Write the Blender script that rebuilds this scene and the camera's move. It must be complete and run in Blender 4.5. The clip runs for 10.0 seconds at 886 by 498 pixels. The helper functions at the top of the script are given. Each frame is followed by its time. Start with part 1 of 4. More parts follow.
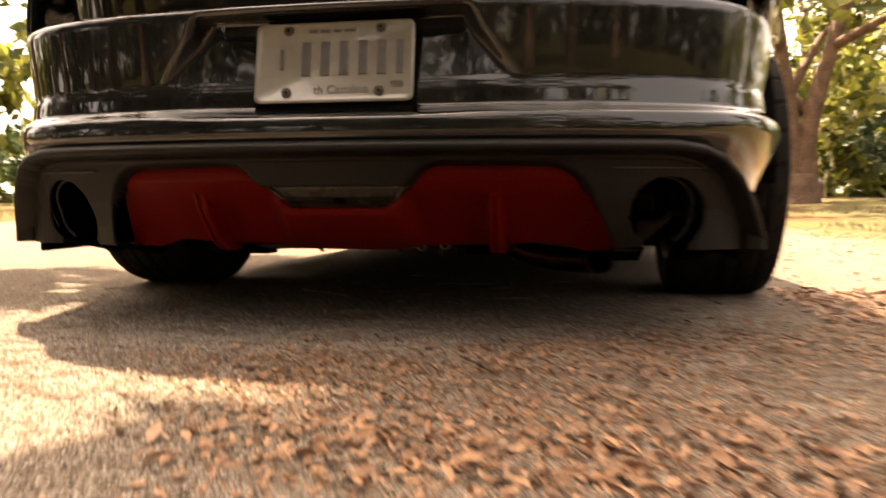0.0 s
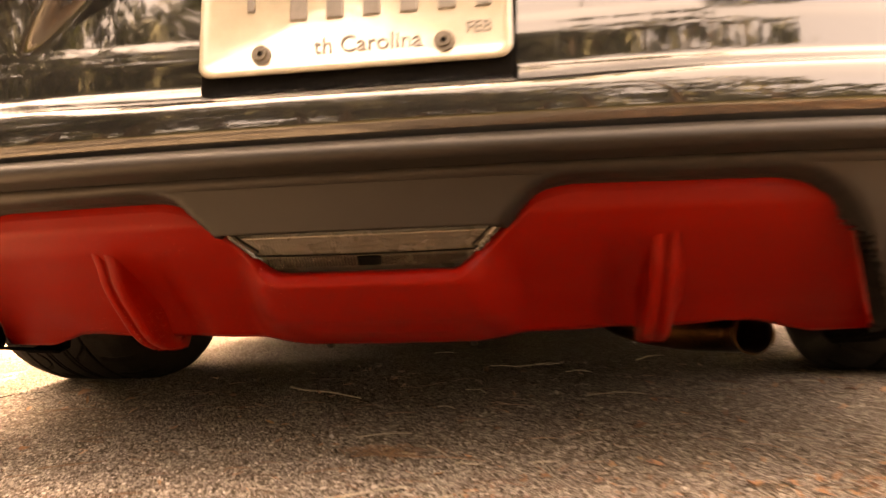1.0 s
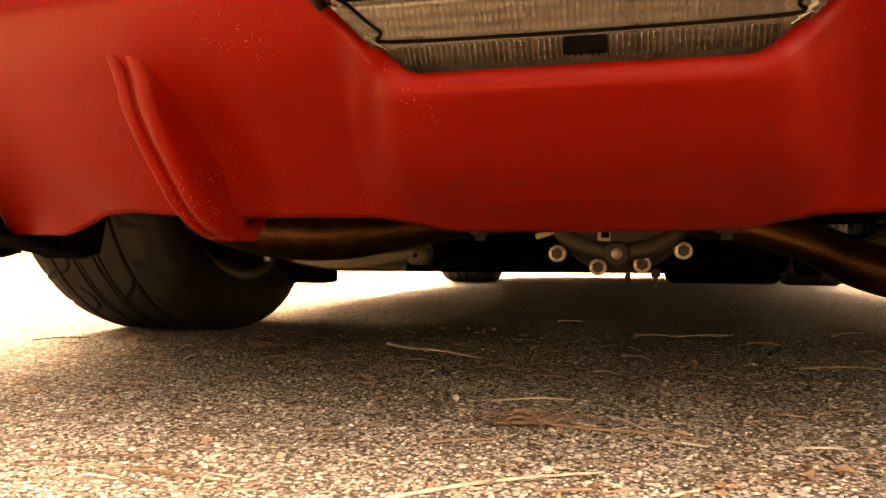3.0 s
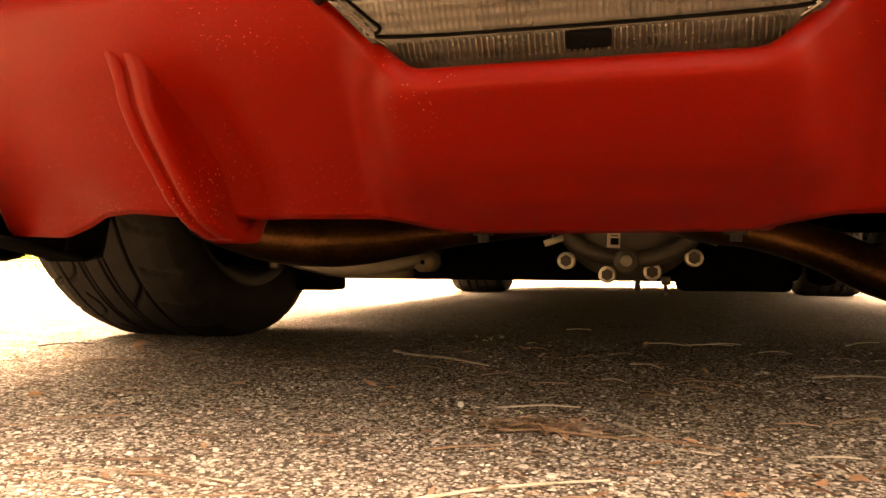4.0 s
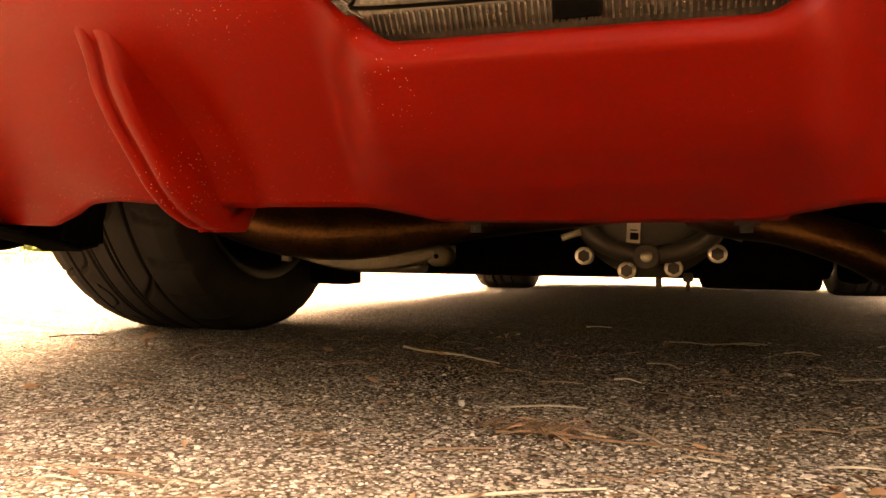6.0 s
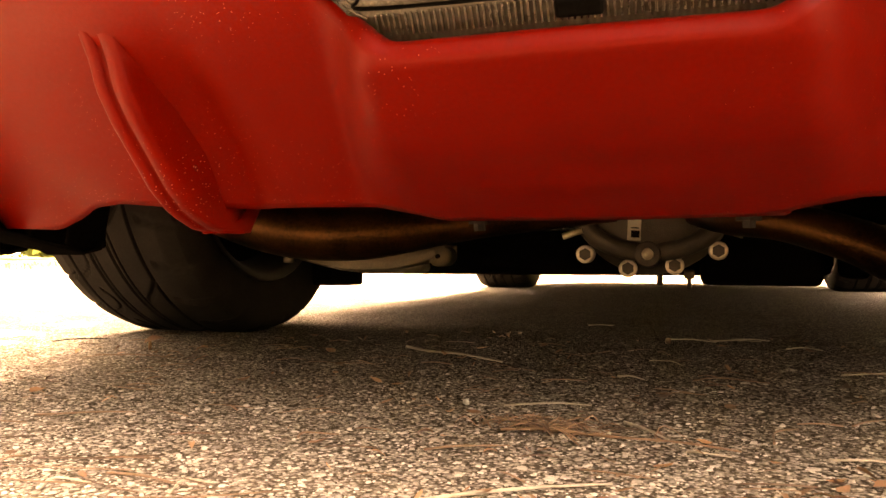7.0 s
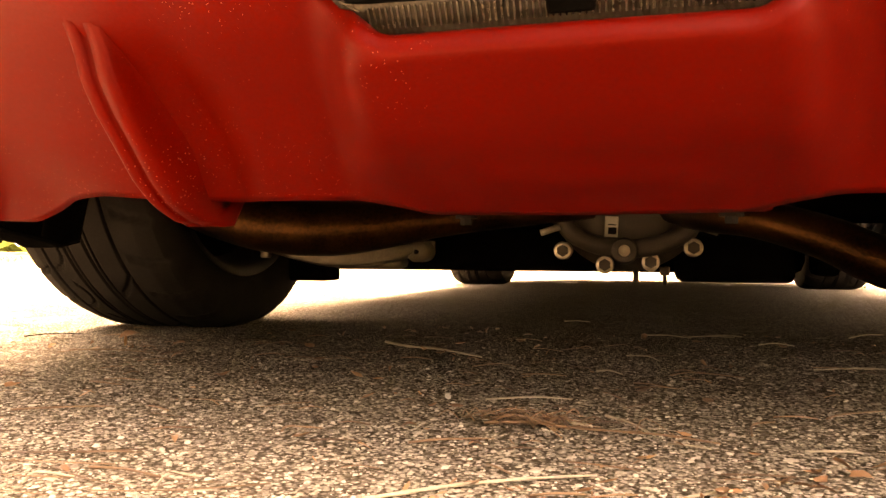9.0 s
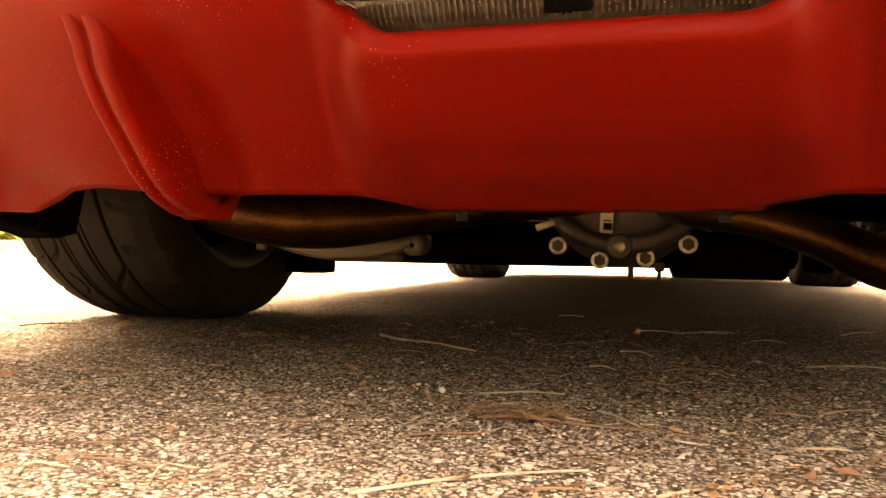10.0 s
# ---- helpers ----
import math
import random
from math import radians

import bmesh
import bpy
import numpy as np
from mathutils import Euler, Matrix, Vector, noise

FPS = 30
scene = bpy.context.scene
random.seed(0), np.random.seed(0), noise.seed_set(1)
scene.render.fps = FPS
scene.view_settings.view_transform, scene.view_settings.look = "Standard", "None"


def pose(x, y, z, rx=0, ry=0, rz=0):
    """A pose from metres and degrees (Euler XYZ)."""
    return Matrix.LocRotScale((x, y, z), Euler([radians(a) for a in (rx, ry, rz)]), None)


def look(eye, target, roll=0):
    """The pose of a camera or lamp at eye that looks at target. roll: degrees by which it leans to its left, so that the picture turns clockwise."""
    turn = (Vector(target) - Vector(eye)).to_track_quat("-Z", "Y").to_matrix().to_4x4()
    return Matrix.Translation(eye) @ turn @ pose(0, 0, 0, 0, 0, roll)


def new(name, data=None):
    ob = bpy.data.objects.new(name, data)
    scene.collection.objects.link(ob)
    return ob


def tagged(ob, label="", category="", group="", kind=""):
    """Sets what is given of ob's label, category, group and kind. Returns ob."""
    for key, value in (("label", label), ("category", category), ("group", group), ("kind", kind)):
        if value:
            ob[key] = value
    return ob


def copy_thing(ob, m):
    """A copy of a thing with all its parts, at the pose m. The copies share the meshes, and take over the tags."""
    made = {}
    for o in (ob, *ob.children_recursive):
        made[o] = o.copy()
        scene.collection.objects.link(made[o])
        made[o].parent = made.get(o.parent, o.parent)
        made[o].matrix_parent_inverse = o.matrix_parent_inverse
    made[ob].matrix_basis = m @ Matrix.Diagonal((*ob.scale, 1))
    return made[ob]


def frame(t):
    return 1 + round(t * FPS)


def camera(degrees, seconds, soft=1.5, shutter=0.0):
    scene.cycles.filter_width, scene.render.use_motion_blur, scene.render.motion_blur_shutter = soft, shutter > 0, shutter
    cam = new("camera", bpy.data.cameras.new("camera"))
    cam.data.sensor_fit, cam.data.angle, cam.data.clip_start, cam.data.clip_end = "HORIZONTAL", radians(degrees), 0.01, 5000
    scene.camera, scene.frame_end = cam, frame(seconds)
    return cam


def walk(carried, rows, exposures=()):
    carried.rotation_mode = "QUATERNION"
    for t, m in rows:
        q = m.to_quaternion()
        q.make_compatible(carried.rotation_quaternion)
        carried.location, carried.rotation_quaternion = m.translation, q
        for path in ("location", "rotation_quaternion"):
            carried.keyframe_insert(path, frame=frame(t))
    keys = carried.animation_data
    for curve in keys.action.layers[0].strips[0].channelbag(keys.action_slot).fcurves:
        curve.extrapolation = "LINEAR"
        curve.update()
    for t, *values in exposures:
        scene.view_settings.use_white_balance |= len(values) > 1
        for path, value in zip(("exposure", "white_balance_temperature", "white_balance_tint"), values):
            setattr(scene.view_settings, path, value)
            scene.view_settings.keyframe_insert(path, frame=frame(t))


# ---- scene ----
cam = camera(59.8, 10.0, shutter=0.5)
PATH = [
    (0, (0.459, -1.349, 0.271), (0.09, 0.612, 0.133), -0.1),
    (0.2, (0.411, -1.208, 0.281), (-0.014, 0.742, 0.158), -1.1),
    (0.5, (0.312, -1.0, 0.267), (-0.074, 0.958, 0.14), -1.4),
    (0.7, (0.262, -0.872, 0.271), (-0.045, 1.105, 0.240), -2.0),
    (0.8, (0.237, -0.808, 0.274), (-0.038, 1.173, 0.264), -2.2),
    (1, (0.192, -0.706, 0.275), (-0.113, 1.27, 0.258), -2.2),
    (1.2, (0.142, -0.606, 0.25), (-0.157, 1.372, 0.244), -1.5),
    (1.5, (0.088, -0.504, 0.185), (-0.154, 1.477, 0.312), 0.2),
    (1.8, (0.052, -0.463, 0.15), (-0.325, 1.498, 0.263), 0.9),
    (2, (0.035, -0.439, 0.155), (-0.435, 1.504, 0.206), -1.8),
    (2.1, (0.025, -0.424, 0.154), (-0.463, 1.516, 0.176), -0.6),
    (2.5, (0.028, -0.394, 0.155), (-0.466, 1.543, 0.139), -0.1),
    (4, (0.036, -0.372, 0.147), (-0.488, 1.558, 0.166), 0.1),
    (4.5, (0.035, -0.352, 0.145), (-0.575, 1.553, 0.154), 0.3),
    (5, (0.049, -0.335, 0.138), (-0.592, 1.56, 0.137), 0.4),
    (5.5, (0.054, -0.333, 0.144), (-0.552, 1.573, 0.151), 0.9),
    (7, (0.052, -0.337, 0.142), (-0.548, 1.571, 0.153), -0.1),
    (7.5, (0.048, -0.339, 0.144), (-0.543, 1.571, 0.155), -0.4),
    (8, (0.045, -0.338, 0.146), (-0.539, 1.575, 0.155), -0.3),
    (8.5, (0.044, -0.339, 0.142), (-0.513, 1.582, 0.152), -0.0),
    (9, (0.044, -0.342, 0.14), (-0.489, 1.586, 0.143), 0.2),
    (9.5, (0.046, -0.344, 0.14), (-0.472, 1.588, 0.128), 0.6),
    (10, (0.045, -0.345, 0.142), (-0.477, 1.585, 0.126), 0.8),
]
EXPOSE = [(0, 3.95, 9300, 16), (0.5, 4.8, 10500, 20), (1.0, 6.4, 14000, 26), (1.5, 7.35, 14500, 23), (2.1, 7.25, 14500, 22), (2.5, 7.05, 14500, 22), (4.5, 6.9, 14500, 22), (7.5, 6.9, 14500, 22), (10, 6.9, 14500, 22)]
walk(cam, [(t, look(eye, target, roll)) for t, eye, target, roll in PATH], EXPOSE)

# ---- light and exposure ----
SUN_EL, SUN_AZ = radians(67), math.atan2(-0.25, 0.33)      # sun stands ahead of the car, to its left
world = bpy.data.worlds.new("sky")
scene.world = world
world.use_nodes = True
wn = world.node_tree.nodes
sky = wn.new("ShaderNodeTexSky")
sky.sky_type = "NISHITA"
sky.sun_disc = False
sky.air_density, sky.dust_density, sky.ozone_density = 0.3, 6.0, 0.2
sky.sun_elevation, sky.sun_rotation = SUN_EL, SUN_AZ % (2 * math.pi)
wn["Background"].inputs[1].default_value = 0.06
world.node_tree.links.new(sky.outputs[0], wn["Background"].inputs[0])
haze, veil = wn.new("ShaderNodeBackground"), wn.new("ShaderNodeAddShader")      # thin even cloud over the whole sky
haze.inputs[0].default_value, haze.inputs[1].default_value = (1.0, 0.97, 0.95, 1), 0.12
world.node_tree.links.new(wn["Background"].outputs[0], veil.inputs[0])
world.node_tree.links.new(haze.outputs[0], veil.inputs[1])
world.node_tree.links.new(veil.outputs[0], wn["World Output"].inputs[0])
sun = new("sun", bpy.data.lights.new("sun", "SUN"))
sun.data.energy, sun.data.angle, sun.data.color = 2.0, radians(0.55), (1.0, 0.9, 0.76)
SUN_DIR = Vector((math.sin(SUN_AZ) * math.cos(SUN_EL), math.cos(SUN_AZ) * math.cos(SUN_EL), math.sin(SUN_EL)))
sun.matrix_world = look(SUN_DIR * 30, (0, 0, 0))


# ---- materials ----
def links(m, a, b):
    m.node_tree.links.new(a, b)


def surface(name, dark, light, rough=0.5, metal=0.0, scale=30.0, fine=300.0, bump=0.2, bump_dist=0.002, coat=0.0,
            spec=0.5, rough_var=0.1, per="none", contrast=(0.3, 0.7)):
    """A principled material whose colour wanders between two tones at two scales, with fine relief."""
    m = bpy.data.materials.new(name)
    m.use_nodes = True
    n = m.node_tree.nodes
    p = n["Principled BSDF"]
    geo = n.new("ShaderNodeNewGeometry")
    big, small = n.new("ShaderNodeTexNoise"), n.new("ShaderNodeTexNoise")
    big.inputs["Scale"].default_value, small.inputs["Scale"].default_value = scale, fine
    big.inputs["Detail"].default_value, small.inputs["Detail"].default_value = 5, 3
    for tex in (big, small):
        links(m, geo.outputs["Position"], tex.inputs["Vector"])
    mix = n.new("ShaderNodeMath")
    mix.operation = "MULTIPLY_ADD"
    mix.inputs[1].default_value, mix.inputs[2].default_value = 0.4, 0.0
    links(m, small.outputs[0], mix.inputs[0])
    add = n.new("ShaderNodeMath")
    add.operation = "MULTIPLY_ADD"
    add.inputs[1].default_value = 0.6
    links(m, big.outputs[0], add.inputs[0])
    links(m, mix.outputs[0], add.inputs[2])
    value = add.outputs[0]
    if per != "none":
        rnd = n.new("ShaderNodeMath")
        rnd.operation = "MULTIPLY_ADD"
        rnd.inputs[1].default_value = 0.55
        if per == "island":
            links(m, geo.outputs["Random Per Island"], rnd.inputs[0])
        else:
            info = n.new("ShaderNodeObjectInfo")
            links(m, info.outputs["Random"], rnd.inputs[0])
        half = n.new("ShaderNodeMath")
        half.operation = "MULTIPLY_ADD"
        half.inputs[1].default_value, half.inputs[2].default_value = 0.7, -0.12
        links(m, value, half.inputs[0])
        links(m, half.outputs[0], rnd.inputs[2])
        value = rnd.outputs[0]
    ramp = n.new("ShaderNodeValToRGB")
    ramp.color_ramp.elements[0].position, ramp.color_ramp.elements[1].position = contrast
    ramp.color_ramp.elements[0].color, ramp.color_ramp.elements[1].color = (*dark, 1), (*light, 1)
    links(m, value, ramp.inputs[0])
    links(m, ramp.outputs[0], p.inputs["Base Color"])
    rr = n.new("ShaderNodeMapRange")
    rr.inputs[3].default_value, rr.inputs[4].default_value = max(0.02, rough - rough_var), min(1, rough + rough_var)
    links(m, big.outputs[0], rr.inputs[0])
    links(m, rr.outputs[0], p.inputs["Roughness"])
    p.inputs["Metallic"].default_value = metal
    p.inputs["Coat Weight"].default_value = coat
    p.inputs["Coat Roughness"].default_value = 0.03
    p.inputs["Specular IOR Level"].default_value = spec
    if bump:
        b = n.new("ShaderNodeBump")
        b.inputs["Strength"].default_value, b.inputs["Distance"].default_value = bump, bump_dist
        links(m, small.outputs[0], b.inputs["Height"])
        links(m, b.outputs[0], p.inputs["Normal"])
    return m


def fluted(m):
    """Fine upright flutes and crossing lines moulded into a lamp's face."""
    n = m.node_tree.nodes
    p = n["Principled BSDF"]
    geo, wave, cross = n.new("ShaderNodeNewGeometry"), n.new("ShaderNodeTexWave"), n.new("ShaderNodeTexWave")
    wave.inputs["Scale"].default_value, cross.inputs["Scale"].default_value = 95, 60
    cross.bands_direction = "Z"
    for w in (wave, cross):
        w.inputs["Distortion"].default_value = 0.6
        links(m, geo.outputs["Position"], w.inputs["Vector"])
    add = n.new("ShaderNodeMath")
    links(m, wave.outputs[1], add.inputs[0])
    links(m, cross.outputs[1], add.inputs[1])
    b = n.new("ShaderNodeBump")
    b.inputs["Strength"].default_value, b.inputs["Distance"].default_value = 0.27, 0.001
    links(m, add.outputs[0], b.inputs["Height"])
    links(m, b.outputs[0], p.inputs["Normal"])
    return m


def leafy(m, share=0.4):
    """Lets light through thin leaves."""
    n = m.node_tree.nodes
    p, out = n["Principled BSDF"], n["Material Output"]
    t, mix = n.new("ShaderNodeBsdfTranslucent"), n.new("ShaderNodeMixShader")
    links(m, p.inputs["Base Color"].links[0].from_socket, t.inputs[0])
    mix.inputs[0].default_value = share
    links(m, p.outputs[0], mix.inputs[1])
    links(m, t.outputs[0], mix.inputs[2])
    links(m, mix.outputs[0], out.inputs[0])
    return m


def speckled(m, tint, scale, cut, width=0.02):
    """Adds sparse chips and dust specks of another tone to a material."""
    n = m.node_tree.nodes
    p = n["Principled BSDF"]
    was = p.inputs["Base Color"].links[0].from_socket
    geo = n.new("ShaderNodeNewGeometry")
    vor, blot = n.new("ShaderNodeTexVoronoi"), n.new("ShaderNodeTexNoise")
    vor.inputs["Scale"].default_value, blot.inputs["Scale"].default_value = scale, 7
    links(m, geo.outputs["Position"], vor.inputs["Vector"])
    links(m, geo.outputs["Position"], blot.inputs["Vector"])
    lim = n.new("ShaderNodeMapRange")                      # more specks in some places than in others
    lim.inputs[1].default_value, lim.inputs[2].default_value = 0.4, 0.72
    lim.inputs[3].default_value, lim.inputs[4].default_value = 0.0, cut
    links(m, blot.outputs[0], lim.inputs[0])
    less = n.new("ShaderNodeMapRange")
    less.inputs[3].default_value, less.inputs[4].default_value = 1.0, 0.0
    links(m, vor.outputs["Distance"], less.inputs[0])
    links(m, lim.outputs[0], less.inputs[2])
    low = n.new("ShaderNodeMath")
    low.operation = "MULTIPLY"
    low.inputs[1].default_value = 0.6
    links(m, lim.outputs[0], low.inputs[0])
    links(m, low.outputs[0], less.inputs[1])
    mix = n.new("ShaderNodeMix")
    mix.data_type = "RGBA"
    mix.inputs[7].default_value = (*tint, 1)
    links(m, less.outputs[0], mix.inputs[0])
    links(m, was, mix.inputs[6])
    links(m, mix.outputs[2], p.inputs["Base Color"])
    return m


M_PAINT = surface("black_car_paint", (0.004, 0.004, 0.004), (0.008, 0.008, 0.008), 0.06, 0, 5, 14, 0.10, 0.004, coat=1.0, rough_var=0.03)
M_PAINT.node_tree.nodes["Principled BSDF"].inputs["Coat IOR"].default_value = 1.37
M_PAINT.node_tree.nodes["Principled BSDF"].inputs["Specular IOR Level"].default_value = 0.2
M_PLASTIC = surface("black_grained_plastic", (0.0042, 0.0036, 0.0032), (0.0075, 0.0064, 0.0055), 0.5, 0, 9, 900, 0.25, 0.0006, spec=0.14)
M_RED = speckled(surface("red_satin_paint", (0.074, 0.0011, 0.0006), (0.096, 0.0017, 0.0008), 0.50, 0, 6, 420, 0.12, 0.0006, rough_var=0.06, spec=0.07), (0.30, 0.13, 0.10), 330, 0.23)
M_RUBBER = surface("tyre_rubber", (0.0052, 0.0047, 0.0043), (0.0145, 0.0131, 0.0118), 0.85, 0, 22, 260, 0.2, 0.001, spec=0.05)
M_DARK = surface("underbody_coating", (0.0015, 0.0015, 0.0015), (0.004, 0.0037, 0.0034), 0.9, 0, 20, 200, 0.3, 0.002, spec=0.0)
M_RIM = surface("dark_wheel_alloy", (0.012, 0.012, 0.012), (0.028, 0.028, 0.028), 0.5, 0.2, 15, 300, 0.05)
M_RUST = surface("heat_browned_steel", (0.011, 0.005, 0.0022), (0.058, 0.025, 0.0095), 0.38, 0.85, 14, 220, 0.3, 0.001, contrast=(0.36, 0.66), spec=0.12)
M_ALLOY = surface("cast_aluminium", (0.055, 0.046, 0.034), (0.13, 0.112, 0.082), 0.5, 0.3, 25, 350, 0.3, 0.001)
M_CAST = surface("cast_iron_housing", (0.018, 0.015, 0.012), (0.048, 0.040, 0.029), 0.6, 0.2, 30, 400, 0.4, 0.0015)
M_STEEL = surface("zinc_steel", (0.40, 0.36, 0.30), (0.62, 0.57, 0.49), 0.4, 0.7, 60, 500, 0.2, 0.0005)
M_BOLT = surface("browned_bolt_steel", (0.015, 0.0115, 0.0075), (0.040, 0.031, 0.021), 0.6, 0.2, 60, 500, 0.3, 0.0005)
M_PLATE = surface("licence_plate_sheet", (0.125, 0.117, 0.097), (0.165, 0.155, 0.13), 0.22, 0, 8, 60, 0.06, 0.002, coat=0.6)
M_PLATE_INK = surface("plate_ink", (0.035, 0.032, 0.030), (0.062, 0.057, 0.052), 0.4, 0, 60, 500, 0.1, 0.0004)
M_WHITE = surface("white_label", (0.30, 0.285, 0.25), (0.38, 0.365, 0.325), 0.5, 0, 80, 600, 0.05)
M_REFLECT = surface("dark_red_reflector", (0.15, 0.04, 0.03), (0.24, 0.07, 0.05), 0.25, 0, 60, 500, 0.2, coat=0.7)
M_GLASS = surface("tinted_glass", (0.004, 0.004, 0.004), (0.008, 0.008, 0.008), 0.03, 0, 4, 30, 0.0, coat=1.0, rough_var=0.01)
M_LAMP = surface("tail_lamp_red", (0.16, 0.006, 0.006), (0.22, 0.01, 0.01), 0.1, 0, 20, 200, 0.1, coat=1.0)
M_LENS_BACK = fluted(surface("smoked_lamp_plastic", (0.019, 0.0168, 0.013), (0.036, 0.032, 0.0255), 0.28, 0.0, 22, 200, 0.1, 0.0005, coat=0.25, spec=0.35))
M_RIB = surface("ribbed_lens_plastic", (0.014, 0.012, 0.009), (0.040, 0.035, 0.026), 0.25, 0.0, 40, 300, 0.15, coat=0.8)
M_BARK = surface("tree_bark", (0.042, 0.022, 0.013), (0.18, 0.105, 0.064), 0.85, 0, 5, 26, 0.9, 0.03)
M_LEAF = leafy(surface("tree_foliage", (0.045, 0.060, 0.013), (0.24, 0.245, 0.055), 0.55, 0, 0.6, 9, 0.0, per="island"), 0.5)
# darker copy of the foliage for unseen trees behind, so the paint mirrors dark
M_REAR_LEAF = leafy(surface("darkened_rear_foliage", (0.008, 0.012, 0.005), (0.038, 0.043, 0.014), 0.6, 0, 0.6, 9, 0.0, per="island"), 0.3)
M_BUSH = leafy(surface("bush_foliage", (0.010, 0.026, 0.010), (0.05, 0.085, 0.03), 0.55, 0, 0.8, 9, 0.0, per="island"), 0.25)
M_MOSS = surface("hanging_moss", (0.17, 0.16, 0.085), (0.32, 0.30, 0.18), 0.8, 0, 1.5, 12, 0.0, per="island")
M_LITTER = surface("dry_fallen_leaves", (0.024, 0.009, 0.004), (0.28, 0.14, 0.068), 0.6, 0, 25, 160, 0.3, 0.001, per="island", contrast=(0.05, 0.75))
M_TWIG = surface("dry_twig", (0.06, 0.031, 0.017), (0.17, 0.10, 0.058), 0.75, 0, 40, 300, 0.4, 0.0008, per="island")
M_PALE = surface("bleached_twig", (0.17, 0.14, 0.105), (0.36, 0.305, 0.235), 0.7, 0, 60, 400, 0.3, 0.0006)
M_STONE = surface("aggregate_stone", (0.055, 0.045, 0.038), (0.52, 0.455, 0.395), 0.9, 0, 110, 700, 0.6, 0.0008, per="island", contrast=(0.12, 0.95), spec=0.02)
M_GRASS = surface("grass_blades", (0.045, 0.048, 0.018), (0.15, 0.138, 0.065), 0.6, 0, 0.7, 6, 0.0, per="island")


def ground_material():
    """Worn asphalt with pale aggregate near the car; leaf-strewn soil and grass farther out; shade put into the colour
    behind.
    """
    m = bpy.data.materials.new("worn_asphalt_and_soil")
    m.use_nodes = True
    n = m.node_tree.nodes
    p = n["Principled BSDF"]
    geo = n.new("ShaderNodeNewGeometry")
    pos = geo.outputs["Position"]

    def noise_tex(scale, detail=4):
        t = n.new("ShaderNodeTexNoise")
        t.inputs["Scale"].default_value, t.inputs["Detail"].default_value = scale, detail
        links(m, pos, t.inputs["Vector"])
        return t

    def blend(f, a, b):
        x = n.new("ShaderNodeMix")
        x.data_type = "RGBA"
        links(m, f, x.inputs[0])
        for k, v in ((6, a), (7, b)):
            if isinstance(v, tuple):
                x.inputs[k].default_value = (*v, 1)
            else:
                links(m, v, x.inputs[k])
        return x.outputs[2]

    def ranged(v, lo, hi, a=0.0, b=1.0):
        r = n.new("ShaderNodeMapRange")
        r.inputs[1].default_value, r.inputs[2].default_value = lo, hi
        r.inputs[3].default_value, r.inputs[4].default_value = a, b
        links(m, v, r.inputs[0])
        return r.outputs[0]

    grit = n.new("ShaderNodeTexVoronoi")
    grit.inputs["Scale"].default_value = 270
    links(m, pos, grit.inputs["Vector"])
    cells = n.new("ShaderNodeSeparateColor")
    links(m, grit.outputs["Color"], cells.inputs[0])
    stain, fine, blot = noise_tex(3.5), noise_tex(520, 2), noise_tex(16)
    stone = blend(ranged(cells.outputs[0], 0.1, 0.95), (0.080, 0.066, 0.055), (0.34, 0.292, 0.25))
    tar = blend(fine.outputs[0], (0.022, 0.017, 0.013), (0.070, 0.055, 0.043))
    asphalt = blend(ranged(grit.outputs["Distance"], 0.42, 0.72), stone, tar)
    asphalt = blend(ranged(blot.outputs[0], 0.45, 0.75, 0, 0.45), asphalt, (0.08, 0.058, 0.04))
    asphalt = blend(ranged(stain.outputs[0], 0.5, 0.7, 0, 0.3), asphalt, (0.13, 0.105, 0.082))
    soil = blend(noise_tex(9).outputs[0], (0.045, 0.027, 0.015), (0.125, 0.084, 0.05))
    grass = blend(noise_tex(30).outputs[0], (0.050, 0.046, 0.022), (0.130, 0.115, 0.062))
    verge = blend(ranged(noise_tex(0.55).outputs[0], 0.44, 0.56), soil, grass)
    sep = n.new("ShaderNodeSeparateXYZ")
    links(m, pos, sep.inputs[0])
    wob = n.new("ShaderNodeMath")
    wob.operation = "MULTIPLY_ADD"
    wob.inputs[1].default_value = 2.2
    links(m, noise_tex(0.8).outputs[0], wob.inputs[0])
    links(m, sep.outputs[0], wob.inputs[2])
    right = ranged(wob.outputs[0], 3.3, 3.7)
    wob2 = n.new("ShaderNodeMath")
    wob2.operation = "MULTIPLY_ADD"
    wob2.inputs[1].default_value = 2.2
    links(m, noise_tex(0.7).outputs[0], wob2.inputs[0])
    links(m, sep.outputs[0], wob2.inputs[2])
    left = ranged(wob2.outputs[0], -6.2, -5.6, 1, 0)
    wob3 = n.new("ShaderNodeMath")
    wob3.operation = "MULTIPLY_ADD"
    wob3.inputs[1].default_value = 1.6
    links(m, noise_tex(0.9).outputs[0], wob3.inputs[0])
    links(m, sep.outputs[1], wob3.inputs[2])
    behind = ranged(wob3.outputs[0], -2.2, -1.8, 1, 0)
    both = n.new("ShaderNodeMath")
    both.operation = "MAXIMUM"
    links(m, right, both.inputs[0])
    links(m, left, both.inputs[1])
    # soil behind the camera, coloured as if in tree shade, for dark reflections
    shaded_rear = blend(noise_tex(5).outputs[0], (0.012, 0.009, 0.005), (0.045, 0.042, 0.016))
    links(m, blend(behind, blend(both.outputs[0], asphalt, verge), shaded_rear), p.inputs["Base Color"])
    p.inputs["Roughness"].default_value = 0.95
    p.inputs["Specular IOR Level"].default_value = 0.0
    height = n.new("ShaderNodeMath")
    height.operation = "MULTIPLY_ADD"
    height.inputs[1].default_value = -1.0
